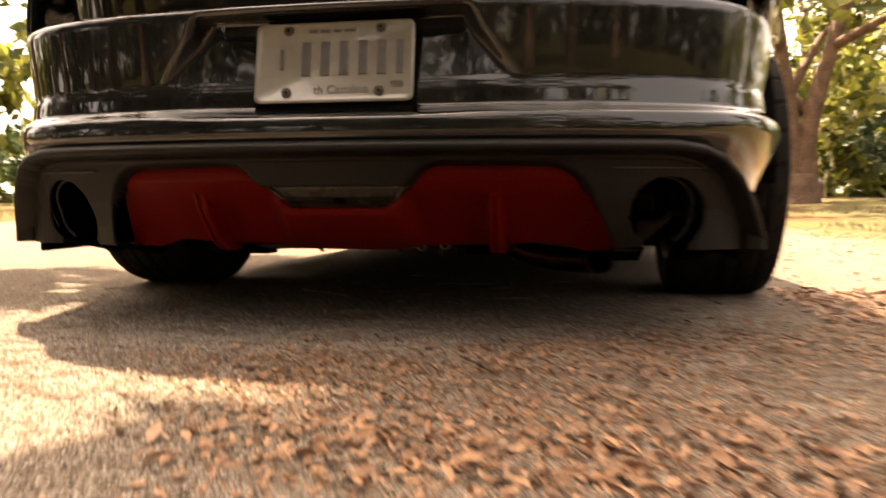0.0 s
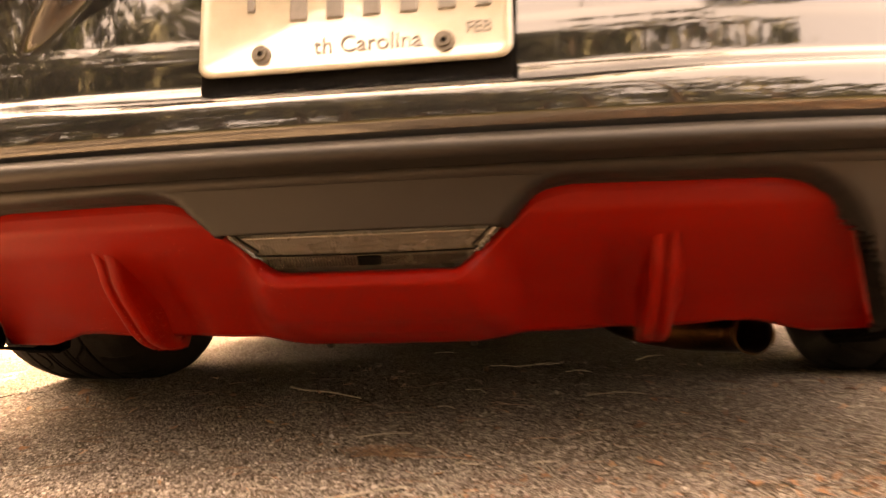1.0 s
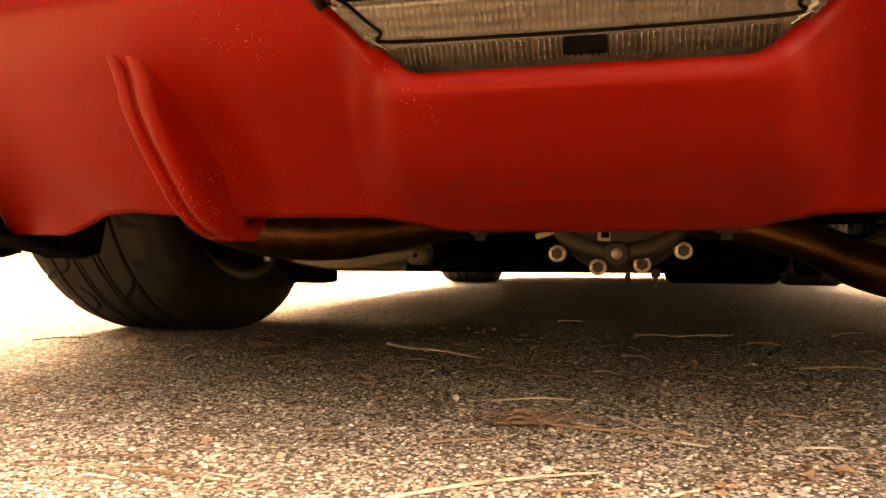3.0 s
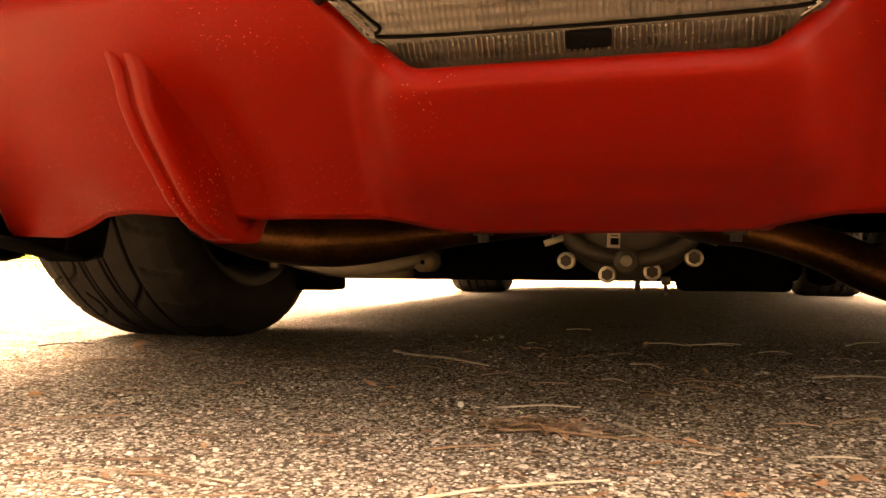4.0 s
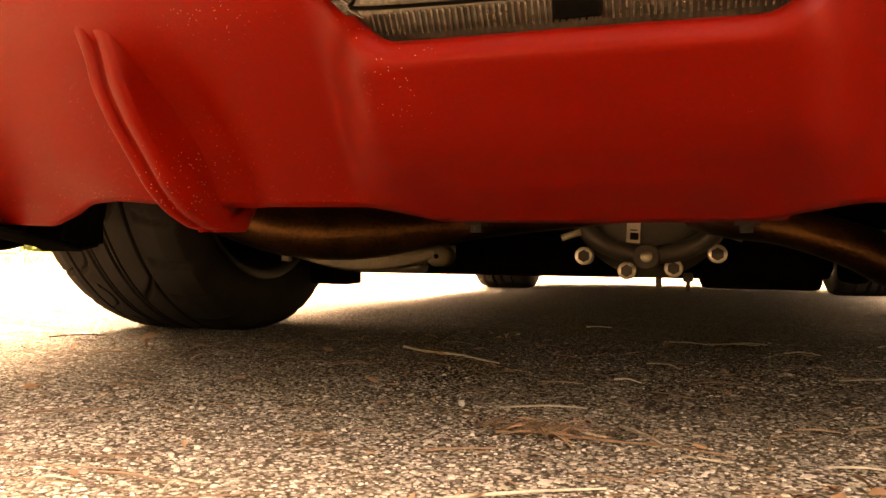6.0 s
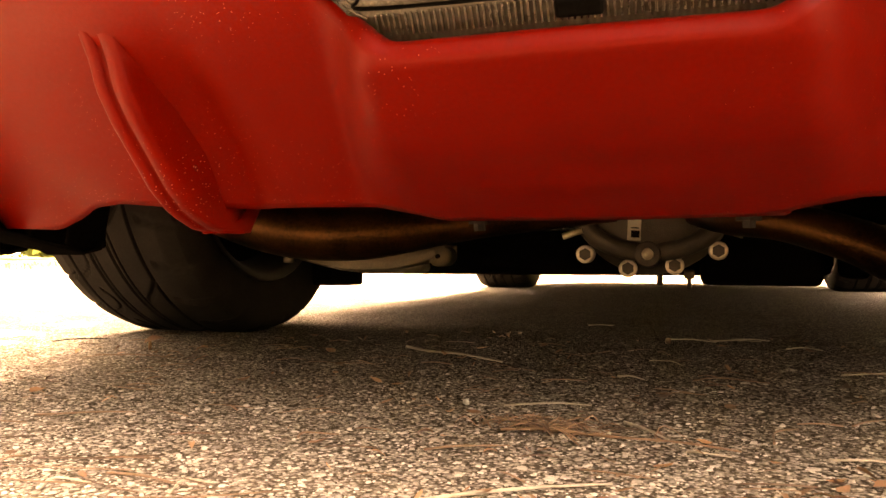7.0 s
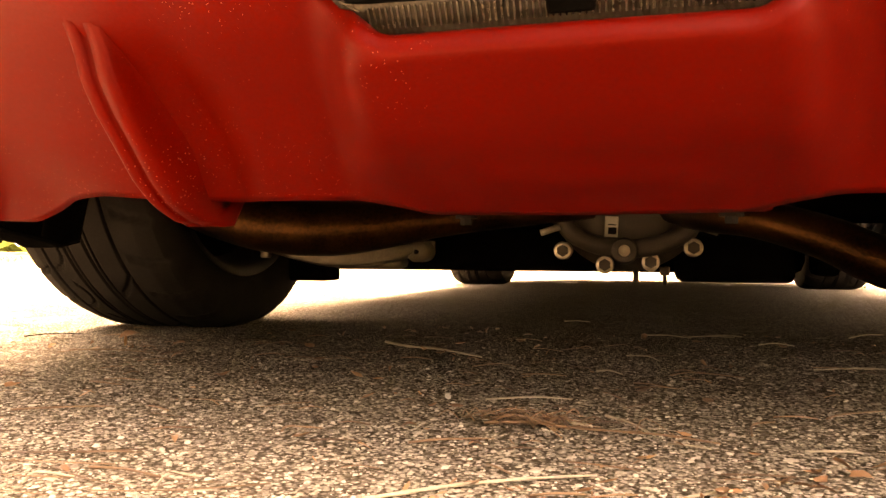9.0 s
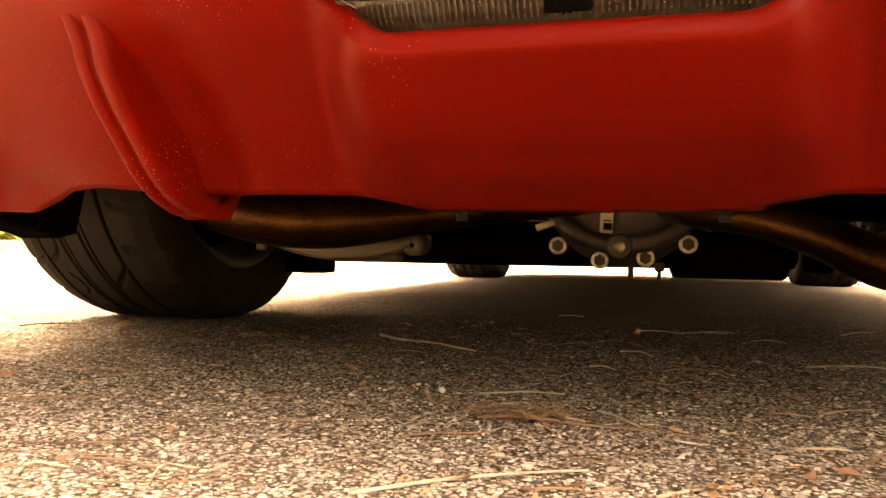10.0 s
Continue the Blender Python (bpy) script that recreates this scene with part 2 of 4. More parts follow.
    links(m, grit.outputs["Distance"], height.inputs[0])
    links(m, fine.outputs[0], height.inputs[2])
    b = n.new("ShaderNodeBump")
    b.inputs["Strength"].default_value, b.inputs["Distance"].default_value = 0.9, 0.0028
    links(m, height.outputs[0], b.inputs["Height"])
    links(m, b.outputs[0], p.inputs["Normal"])
    return m


M_GROUND = ground_material()


# ---- mesh helpers ----
def shade(ob, smooth=True):
    if smooth:
        ob.data.polygons.foreach_set("use_smooth", [True] * len(ob.data.polygons))
    return ob


def part(name, bm, material, parent=None, label="", smooth=True):
    """Links a bmesh as one mesh object under a thing or a part."""
    me = bpy.data.meshes.new(name)
    bm.to_mesh(me)
    bm.free()
    me.materials.append(material)
    ob = new(name, me)
    ob.parent = parent
    shade(ob, smooth)
    if label:
        tagged(ob, label)
    return ob


def raw(name, verts, faces, material, parent=None, label="", smooth=True):
    me = bpy.data.meshes.new(name)
    me.from_pydata([tuple(v) for v in verts], [], faces)
    me.materials.append(material)
    me.update()
    ob = new(name, me)
    ob.parent = parent
    shade(ob, smooth)
    if label:
        tagged(ob, label)
    return ob


def thing(name, label, category, at=(0, 0, 0), group=""):
    ob = new(name)
    ob.location = at
    ob.empty_display_size = 0.1
    return tagged(ob, label, category, group)


def net(rows, closed=False):
    """Verts and quad faces of a grid given as rows of points."""
    verts = [p for r in rows for p in r]
    w = len(rows[0])
    faces = []
    for a in range(len(rows) - 1):
        for b in range(w if closed else w - 1):
            c = (b + 1) % w
            faces.append((a * w + b, a * w + c, (a + 1) * w + c, (a + 1) * w + b))
    return verts, faces


def solid(ob, thick, offset=-1):
    mod = ob.modifiers.new("thickness", "SOLIDIFY")
    mod.thickness, mod.offset = thick, offset
    return ob


def crisp(ob, width=0.004, segments=2):
    mod = ob.modifiers.new("edges", "BEVEL")
    mod.width, mod.segments, mod.limit_method, mod.angle_limit = width, segments, "ANGLE", radians(35)
    return ob


def box(bm, centre, size, bevel=0.0, turn=None):
    m = Matrix.Translation(centre) @ (turn.to_4x4() if turn else Matrix.Identity(4)) @ Matrix.Diagonal((*size, 1))
    got = bmesh.ops.create_cube(bm, size=1, matrix=m)
    if bevel:
        edges = list({e for v in got["verts"] for e in v.link_edges})
        bmesh.ops.bevel(bm, geom=edges, offset=bevel, segments=2, affect="EDGES", profile=0.5)
    return bm


def cyl(bm, a, b, r0, r1=None, seg=24, cap=True):
    a, b = Vector(a), Vector(b)
    m = Matrix.Translation((a + b) / 2) @ (b - a).to_track_quat("Z", "Y").to_matrix().to_4x4()
    bmesh.ops.create_cone(bm, cap_ends=cap, segments=seg, radius1=r0, radius2=r0 if r1 is None else r1, depth=(b - a).length, matrix=m)
    return bm


def smooth_path(points, n):
    """Catmull-Rom through points."""
    pts = [Vector(p) for p in points]
    pts = [pts[0] * 2 - pts[1], *pts, pts[-1] * 2 - pts[-2]]
    out = []
    for k in range(n + 1):
        s = k / n * (len(pts) - 3)
        i = min(int(s), len(pts) - 4)
        f = s - i
        p0, p1, p2, p3 = pts[i:i + 4]
        out.append(0.5 * (2 * p1 + (p2 - p0) * f + (2 * p0 - 5 * p1 + 4 * p2 - p3) * f * f + (3 * p1 - p0 - 3 * p2 + p3) * f ** 3))
    return out


def tube(path, radii, seg=12, flat=1.0):
    """Verts and faces of a pipe along a path, with closed ends."""
    rows = []
    for k, p in enumerate(path):
        ahead = (path[min(k + 1, len(path) - 1)] - path[max(k - 1, 0)]).normalized()
        side = ahead.cross(Vector((0, 0, 1)))
        side = side.normalized() if side.length > 1e-3 else Vector((1, 0, 0))
        up = side.cross(ahead)
        r = radii[k] if isinstance(radii, (list, tuple)) else radii
        rows.append([tuple(p + r * (math.cos(t) * side + flat * math.sin(t) * up)) for t in np.linspace(0, 2 * math.pi, seg, endpoint=False)])
    verts, faces = net(rows, closed=True)
    faces += [tuple(range(seg))[::-1], tuple(range(len(verts) - seg, len(verts)))]
    return verts, faces


def lathe(profile, seg=64, axis="x", centre=(0, 0, 0), a0=0.0):
    """Rows of (radius, along) turned round an axis through centre."""
    rows = []
    for r, h in profile:
        row = []
        for t in np.linspace(0, 2 * math.pi, seg, endpoint=False) + a0:
            c, s = r * math.cos(t), r * math.sin(t)
            p = (h, c, s) if axis == "x" else (c, h, s) if axis == "y" else (c, s, h)
            row.append(tuple(p[k] + centre[k] for k in range(3)))
        rows.append(row)
    return net(rows, closed=True)


def ease(v, a, b):
    t = min(1, max(0, (v - a) / (b - a)))
    return t * t * (3 - 2 * t)


# ---- ground ----
def ground_z(x, y):
    """Level drive that falls slightly ahead of the car's rear axle; a low bank far off to the right and ahead."""
    fall = -0.012 * min(5, max(0, y - 1))
    return fall + 0.22 * ease(math.hypot(x, y), 7, 14) * (1 if y > 0 else 0.4) * ease(x, 1.5, 5)


def build_ground():
    span = [0, 0.4, 0.8, 1, 1.3, 2, 3, 4, 5, 6, 7, 8, 9, 10, 11, 12, 14, 17, 21, 27, 40, 80, 200, 600, 1500]
    line = [-v for v in span[:0:-1]] + span
    rows = [[(x, y, ground_z(x, y)) for x in line] for y in line]
    ob = raw("ground", *net(rows), M_GROUND)
    return tagged(ob, "worn grey-brown asphalt drive with pale aggregate and soil verges", "ground", kind="structure")


build_ground()


# ---- the car ----
AXLE_R, AXLE_F, TYRE_R = 0.925, 3.50, 0.335
car = thing("car", "glossy black sports coupe with a red rear diffuser, parked", "car")

# plan of the rear bumper: half of it, from the middle round to the wheel arch
HALF = [(0, -0.032), (0.2, -0.026), (0.4, -0.004), (0.52, 0.022), (0.62, 0.055), (0.70, 0.098), (0.748, 0.15), (0.785, 0.22), (0.815, 0.31), (0.845, 0.44), (0.868, 0.56), (0.88, 0.63)]


def plan_curve():
    h = np.array(HALF)
    h = np.concatenate([h[:0:-1] * [-1, 1], h])
    along = np.r_[0, np.cumsum(np.hypot(*np.diff(h, axis=0).T))]
    s = np.linspace(0, along[-1], 1201)
    x, y = np.interp(s, along, h[:, 0]), np.interp(s, along, h[:, 1])
    for _ in range(3):                                      # round the corners between the given points
        k = 25
        pad = lambda v: np.r_[2 * v[0] - v[k:0:-1], v, 2 * v[-1] - v[-2:-k - 2:-1]]
        x, y = (np.convolve(pad(v), np.ones(2 * k + 1) / (2 * k + 1), "valid") for v in (x, y))
    return x, y


PLAN_X, PLAN_Y = plan_curve()


def plan_y(x):
    return float(np.interp(x, PLAN_X, PLAN_Y))


def plan_at(k):
    """Point and inward normal of the plan at sample k."""
    a, b = max(k - 4, 0), min(k + 4, len(PLAN_X) - 1)
    tx, ty = PLAN_X[b] - PLAN_X[a], PLAN_Y[b] - PLAN_Y[a]
    size = math.hypot(tx, ty)
    return PLAN_X[k], PLAN_Y[k], -ty / size, tx / size


PAINT_LOW = ([0, 0.60, 0.645, 0.675, 0.705, 0.73, 0.752, 0.765], [0.361, 0.361, 0.354, 0.340, 0.308, 0.255, 0.195, 0.175])


def paint_low(x):
    return float(np.interp(abs(x), *PAINT_LOW))


SKIN = ([0.17, 0.361, 0.369, 0.380, 0.403, 0.416, 0.423, 0.430, 0.462, 0.468, 0.474, 0.60, 0.612, 0.618, 0.622],
        [0.06, -0.008, -0.018, -0.023, -0.021, -0.016, -0.005, 0.006, 0.009, 0.011, 0.013, 0.000, 0.004, 0.014, 0.11])


def bumper_depth(x, z):
    """How far the painted skin lies inward of the plan."""
    d = sum(float(np.interp(z + e, *SKIN)) for e in (-0.004, -0.002, 0, 0.002, 0.004)) / 5 if 0.375 < z < 0.59 else float(np.interp(z, *SKIN))
    bowl = 0.020 * (1 - ease(abs(x), 0.10, 0.36)) * ease(z, 0.405, 0.432)
    if z <= 0.474:
        return d + bowl
    edge = float(np.interp(z, [0.474, 0.56, 0.60], [0.345, 0.275, 0.255]))
    inside = (1 - ease(abs(x), edge - 0.016, edge + 0.004)) * (1 - ease(z, 0.592, 0.604))
    return d + (max(0.014 + bowl + 0.28 * (z - 0.474), d) - d) * inside


def build_bumper():
    ks = list(range(0, 1201, 3))
    steps = [0, 0.004, 0.01, 0.018, 0.028]
    zs = list(np.linspace(0.402, 0.462, 25)) + [0.465, 0.468, 0.471, 0.474] + list(np.linspace(0.480, 0.592, 34)) + [0.598, 0.604, 0.61, 0.614, 0.618, 0.622]
    rows = []
    for z0 in steps + zs:
        row = []
        for k in ks:
            x, y, nx, ny = plan_at(k)
            low = paint_low(x)
            z = low + (0.402 - low) * z0 / 0.030 if z0 < 0.03 else z0
            d = bumper_depth(x, z)
            row.append((x + nx * d, y + ny * d, z))
        rows.append(row)
    ob = raw("rear_bumper", *net(rows), M_PAINT, car, "gloss black painted rear bumper skin")
    return solid(ob, 0.004)


build_bumper()

EXH = (0.598, 0.239, 0.062)                                 # exhaust outlet: across, height, radius


def soft_line(xs, zs, reach):
    """A line through the given corners, rounded over that reach."""
    u = np.linspace(-0.6, 0.6, 2401)
    z = np.interp(np.abs(u), xs, zs)
    k = int(reach / 0.0005)
    for _ in range(2):
        z = np.convolve(np.pad(z, k, mode="edge"), np.ones(2 * k + 1) / (2 * k + 1), "valid")
    return u, z


RED_TOP = soft_line([0, 0.0955, 0.172, 0.200, 0.395, 0.42, 0.445, 0.466, 0.519, 0.6], [0.2465, 0.2465, 0.326, 0.333, 0.331, 0.326, 0.310, 0.287, 0.172, 0.01], 0.008)
RED_LOW = soft_line([0, 0.10, 0.115, 0.145, 0.30, 0.36, 0.395, 0.425, 0.455, 0.519], [0.166, 0.167, 0.171, 0.176, 0.178, 0.183, 0.1815, 0.173, 0.165, 0.167], 0.006)


def red_top(x):
    return float(np.interp(x, *RED_TOP))


def red_low(x):
    return float(np.interp(x, *RED_LOW))


def red_deep(x, z, soft=False):
    """Depth of the diffuser's face, in metres ahead of the bumper's rear line."""
    if not soft:
        return sum(red_deep(x, z + e, True) for e in (-0.001, 0, 0.001)) / 3
    mid = float(np.interp(z, [0.150, 0.166, 0.2, 0.213, 0.2345, 0.237, 0.247, 0.34], [0.188, 0.152, 0.073, 0.053, 0.0265, 0.0235, 0.018, 0.006]))
    lobe = float(np.interp(z, [0.150, 0.174, 0.19, 0.22, 0.25, 0.28, 0.302, 0.34], [0.172, 0.150, 0.135, 0.105, 0.070, 0.032, 0.010, 0.006]))
    mid -= 0.005 * max(0, 1 - abs(z - 0.184) / 0.010) * (1 - ease(abs(x), 0.06, 0.085))   # low bead near the lower edge
    low = (0.247 - z) / 0.08
    y = mid + (lobe - mid) * ease(abs(x), 0.096 + 0.012 * low, 0.150 + 0.016 * low)
    y += 0.016 * math.exp(-((abs(x) - 0.247) / 0.024) ** 2) * (1 - ease(z, 0.235, 0.300))      # hollow beside the strake
    y += 0.020 * ease(abs(x), 0.33, 0.43) * (1 - ease(z, 0.172, 0.230))      # the outer end turns under
    bend = plan_y(x) + 0.032
    return y + bend * (1 - 0.6 * min(1, y / 0.16))


def valance_depth(x, z):
    """How far the grained plastic lies inward of the plan."""
    w = min(paint_low(x) + 0.003 - z, (0.757 - abs(x)) * 1.2)
    d = float(np.interp(w, [0, 0.003, 0.007, 0.010, 0.0145, 0.0170, 0.0190, 0.0215, 0.024, 0.029, 0.07, 0.1, 0.15, 0.2],
                        [-0.006, -0.022, -0.030, -0.029, -0.004, 0.018, 0.022, 0.010, 0.007, 0.011, 0.021, 0.031, 0.056, 0.090]))
    near = min(red_top(x) - z, 0.515 - abs(x))                 # sinks into a groove round the diffuser
    return d + 0.022 * ease(near, -0.006, 0.001) + 0.12 * ease(near, 0.001, 0.016)


def build_valance():
    """Grained plastic under the paint, cut open for the outlets and the diffuser."""
    cols = np.linspace(-0.757, 0.757, 521)
    fr = np.r_[np.linspace(0, 0.22, 44), np.linspace(0.23, 1, 78)]
    rows = []
    for f in fr:
        row = []
        for x in cols:
            top, low = paint_low(x) + 0.003, 0.172
            z = top + (low - top) * f
            d = valance_depth(x, z)
            k = int(np.interp(x, PLAN_X, np.arange(len(PLAN_X))))
            px, py, nx, ny = plan_at(k)
            row.append((px + nx * d, py + ny * d, z))
        rows.append(row)
    verts, faces = net(rows)

    def gone(v):
        x, _, z = v
        if math.hypot(abs(x) - EXH[0], z - EXH[1]) < EXH[2] + 0.004 or abs(abs(x) - EXH[0]) < 0.040 and z < 0.2:   # round cut-out that breaks the lower edge
            return True
        if z < 0.2905 and abs(x) < 0.17:
            return True
        return abs(x) < 0.505 and z < red_top(x) - 0.022
    faces = [f for f in faces if not any(gone(verts[i]) for i in f)]
    ob = raw("valance", verts, faces, M_PLASTIC, car, "dark grained plastic lower valance")
    return solid(ob, 0.006)


build_valance()


def build_diffuser():
    cols = np.linspace(-0.519, 0.519, 281)
    rim = [(0.0, 0.022), (0.03, 0.011), (0.09, 0.0055), (0.2, 0.0012), (0.4, -0.0004), (0.9, -0.0001), (0.985, 0.0), (1.0, 0.0), (1.02, 0.0)]   # rounded edge, in parts of its width
    body = np.linspace(0.0, 1, 38) ** 1.25 * 0.978 + 0.022
    rows = []
    for j in range(len(rim) + len(body)):
        row = []
        for x in cols:
            top, low = red_top(x), red_low(x)
            tall = max(top - low, 0.004)
            wide = 0.0080 + 0.0085 * ease(abs(x), 0.12, 0.19)
            if j < len(rim):
                w, push = rim[j]
                w = min(w * wide, tall * 0.2 * (j + 1) / len(rim))
            else:
                edge = min(1.02 * wide, tall * 0.21)
                w, push = edge + (tall - edge) * (body[j - len(rim)] - 0.022 + 0.004) / 0.982, 0
            z = top - w
            if j < len(rim) - 1:                               # the rim is a flat band that leans back a little
                fold = min(wide, tall * 0.2)
                deep = red_deep(x, top - fold) + 0.22 * (fold - w)
            else:
                deep = red_deep(x, z)
            row.append((x, deep + push, z))
        rows.append(row)
    ob = raw("diffuser", *net(rows), M_RED, car, "satin red diffuser panel with stone chips")
    solid(ob, 0.004)
    for sx in (-1, 1):
        build_fin(ob, sx)
    return ob


def build_fin(parent, sx):
    """A twin-ridged strake running down the diffuser's lobe to a hanging tip."""
    rows = []
    for q in np.linspace(0, 1, 40):
        z = 0.306 + (0.157 - 0.306) * (1.25 * q if q < 0.76 else 0.95 + 0.05 * (q - 0.76) / 0.24)
        back = red_deep(sx * 0.29, max(z, 0.170)) + 0.003
        y = float(np.interp(z, [0.157, 0.1575, 0.16, 0.17, 0.185, 0.225, 0.262, 0.28, 0.29], [0.186, 0.172, 0.150, 0.124, 0.104, 0.069, 0.044, 0.028, 0.020]))
        y = min(y, back - 0.001)
        y = back - (back - y) * ease(q, 0.0, 0.36)
        if z < 0.175:
            back = max(back, y + 0.03)
        h = back - y
        ridge = 0.80 + 0.20 * ease(q, 0.0, 0.22)
        deep = min(0.005, h * 0.6)
        pts = [(-0.0125 - 0.35 * h, back + 0.003), (-0.0115 - 0.12 * h, y + 0.45 * h), (-0.0112, y + 0.12 * h), (-0.0100, y + 0.001), (-0.0085, y), (-0.0035, y + 0.0004), (-0.0022, y + deep * 0.6), (-0.0015, y + deep),
               (0.0015, y + deep), (0.0022, y + deep * 0.6), (0.0035, y + 0.0006), (0.0095, y + 0.0002), (0.0120, y + 0.0015), (0.0138, y + 0.14 * h), (0.0152, y + 0.45 * h), (0.0185, y + 0.8 * h), (0.026, back + 0.004), (0.036, back + 0.018)]
        row = []
        for u, yy in pts:
            u0 = abs(u)
            u *= 1 - 0.62 * ease(q, 0.50, 0.74) * ease(abs(u), 0.014, 0.034)
            lift = 0.024 * ease(q, 0.62, 0.95) * ease(u0, 0.016, 0.036)
            row.append((sx * (0.286 + 0.008 * (1 - q) ** 2 - u * (ridge if abs(u) < 0.0115 else 1)), yy, z + lift))
        rows.append(row)
    verts, faces = net(rows)
    n = len(rows[0])
    faces.append(tuple(range(len(verts) - n, len(verts))))
    return solid(raw("fin", verts, faces, M_RED, parent), 0.002, 1 if sx < 0 else -1)


build_diffuser()


def build_reverse_lamp():
    """Trapezoid clear lamp in the notch, with a ribbed border along its lower and side edges."""
    def lamp_y(z):
        return 0.012 + (0.29 - z) * 0.70

    def half(z):
        return float(np.interp(z, [0.236, 0.248, 0.256, 0.296], [0.086, 0.092, 0.106, 0.144]))
    rows = [[(u * half(z), lamp_y(z) + 0.003, z) for u in np.linspace(-1, 1, 41)] for z in np.linspace(0.236, 0.2875, 14)]
    lamp = raw("reverse_lamp", *net(rows), M_LENS_BACK, car, "dusty smoked reversing lamp with a ribbed border")
    solid(lamp, 0.01)
    rows = [[(u * (half(z) - 0.004), lamp_y(z) + 0.022, z) for u in (-1, 1)] for z in (0.242, 0.256, 0.292)]
    solid(raw("lamp_housing", *net(rows), M_DARK, lamp), 0.004)
    rim_pts = [(-half(0.29) + 0.010, 0.290), (-half(0.272) + 0.012, 0.2735), (-0.094, 0.2675), (0.094, 0.2675), (half(0.272) - 0.012, 0.2735), (half(0.29) - 0.010, 0.290)]
    path = smooth_path([(x, lamp_y(z) + 0.002, z) for x, z in rim_pts], 60)
    raw("inner_rim", *tube(path, 0.0010, 6), M_DARK, lamp)
    bm = bmesh.new()
    box(bm, (0, 0, 0), (0.0011, 0.003, 0.0115), 0.0003)
    rib = part("rib", bm, M_RIB, lamp, smooth=False)
    tilt = -math.atan(0.70)
    spots = [(-0.100 + 0.200 * k / 63, 0.2605, 0) for k in range(64)]
    for sx in (-1, 1):
        spots += [(sx * (half(z) - 0.0055), z, sx * 62) for z in np.linspace(0.2665, 0.289, 9)]
    for k, (x, z, turn) in enumerate(spots):
        ob = rib if k == 0 else new("rib", rib.data)
        ob.parent = lamp
        ob.matrix_basis = Matrix.Translation((x, lamp_y(z) + 0.0022, z)) @ pose(0, 0, 0, math.degrees(-tilt), turn, 0)
    bm = bmesh.new()
    box(bm, (0.004, lamp_y(0.2605) + 0.001, 0.2605), (0.024, 0.005, 0.010), 0.002, Euler((-tilt, 0, 0)).to_matrix())
    part("lamp_clip", bm, M_DARK, lamp, smooth=False)
    return lamp


build_reverse_lamp()


def build_outlets():
    for sx in (-1, 1):
        rim = [(0.066 * math.cos(t), 0.066 * math.sin(t)) for t in np.linspace(radians(-52), radians(232), 22)]
        path = []
        for u, v in rim:
            x, z = EXH[0] + u, EXH[1] + v
            px, py, nx, ny = plan_at(int(np.interp(x, PLAN_X, np.arange(len(PLAN_X)))))
            d = valance_depth(x, z) + 0.004
            path.append((sx * (px + nx * d), py + ny * d, z))
        raw("cutout_edge", *tube(smooth_path(path, 60), 0.003, 10), M_PLASTIC, car)
        rows = [[(sx * x, plan_y(x) + d, z) for x in np.linspace(0.505, 0.672, 22)] for z, d in ((0.321, 0.020), (0.322, 0.009), (0.334, 0.006), (0.335, 0.020))]
        strip = raw("reflector", *net(rows), M_REFLECT, car, "slim dark red reflector strip", smooth=False)
        rows = [[(sx * x, plan_y(x) + d, z) for x in np.linspace(0.50, 0.677, 22)] for z, d in ((0.3175, 0.018), (0.318, 0.004), (0.3205, 0.003), (0.321, 0.018))]
        raw("reflector_edge", *net(rows), M_RIM, strip)


build_outlets()


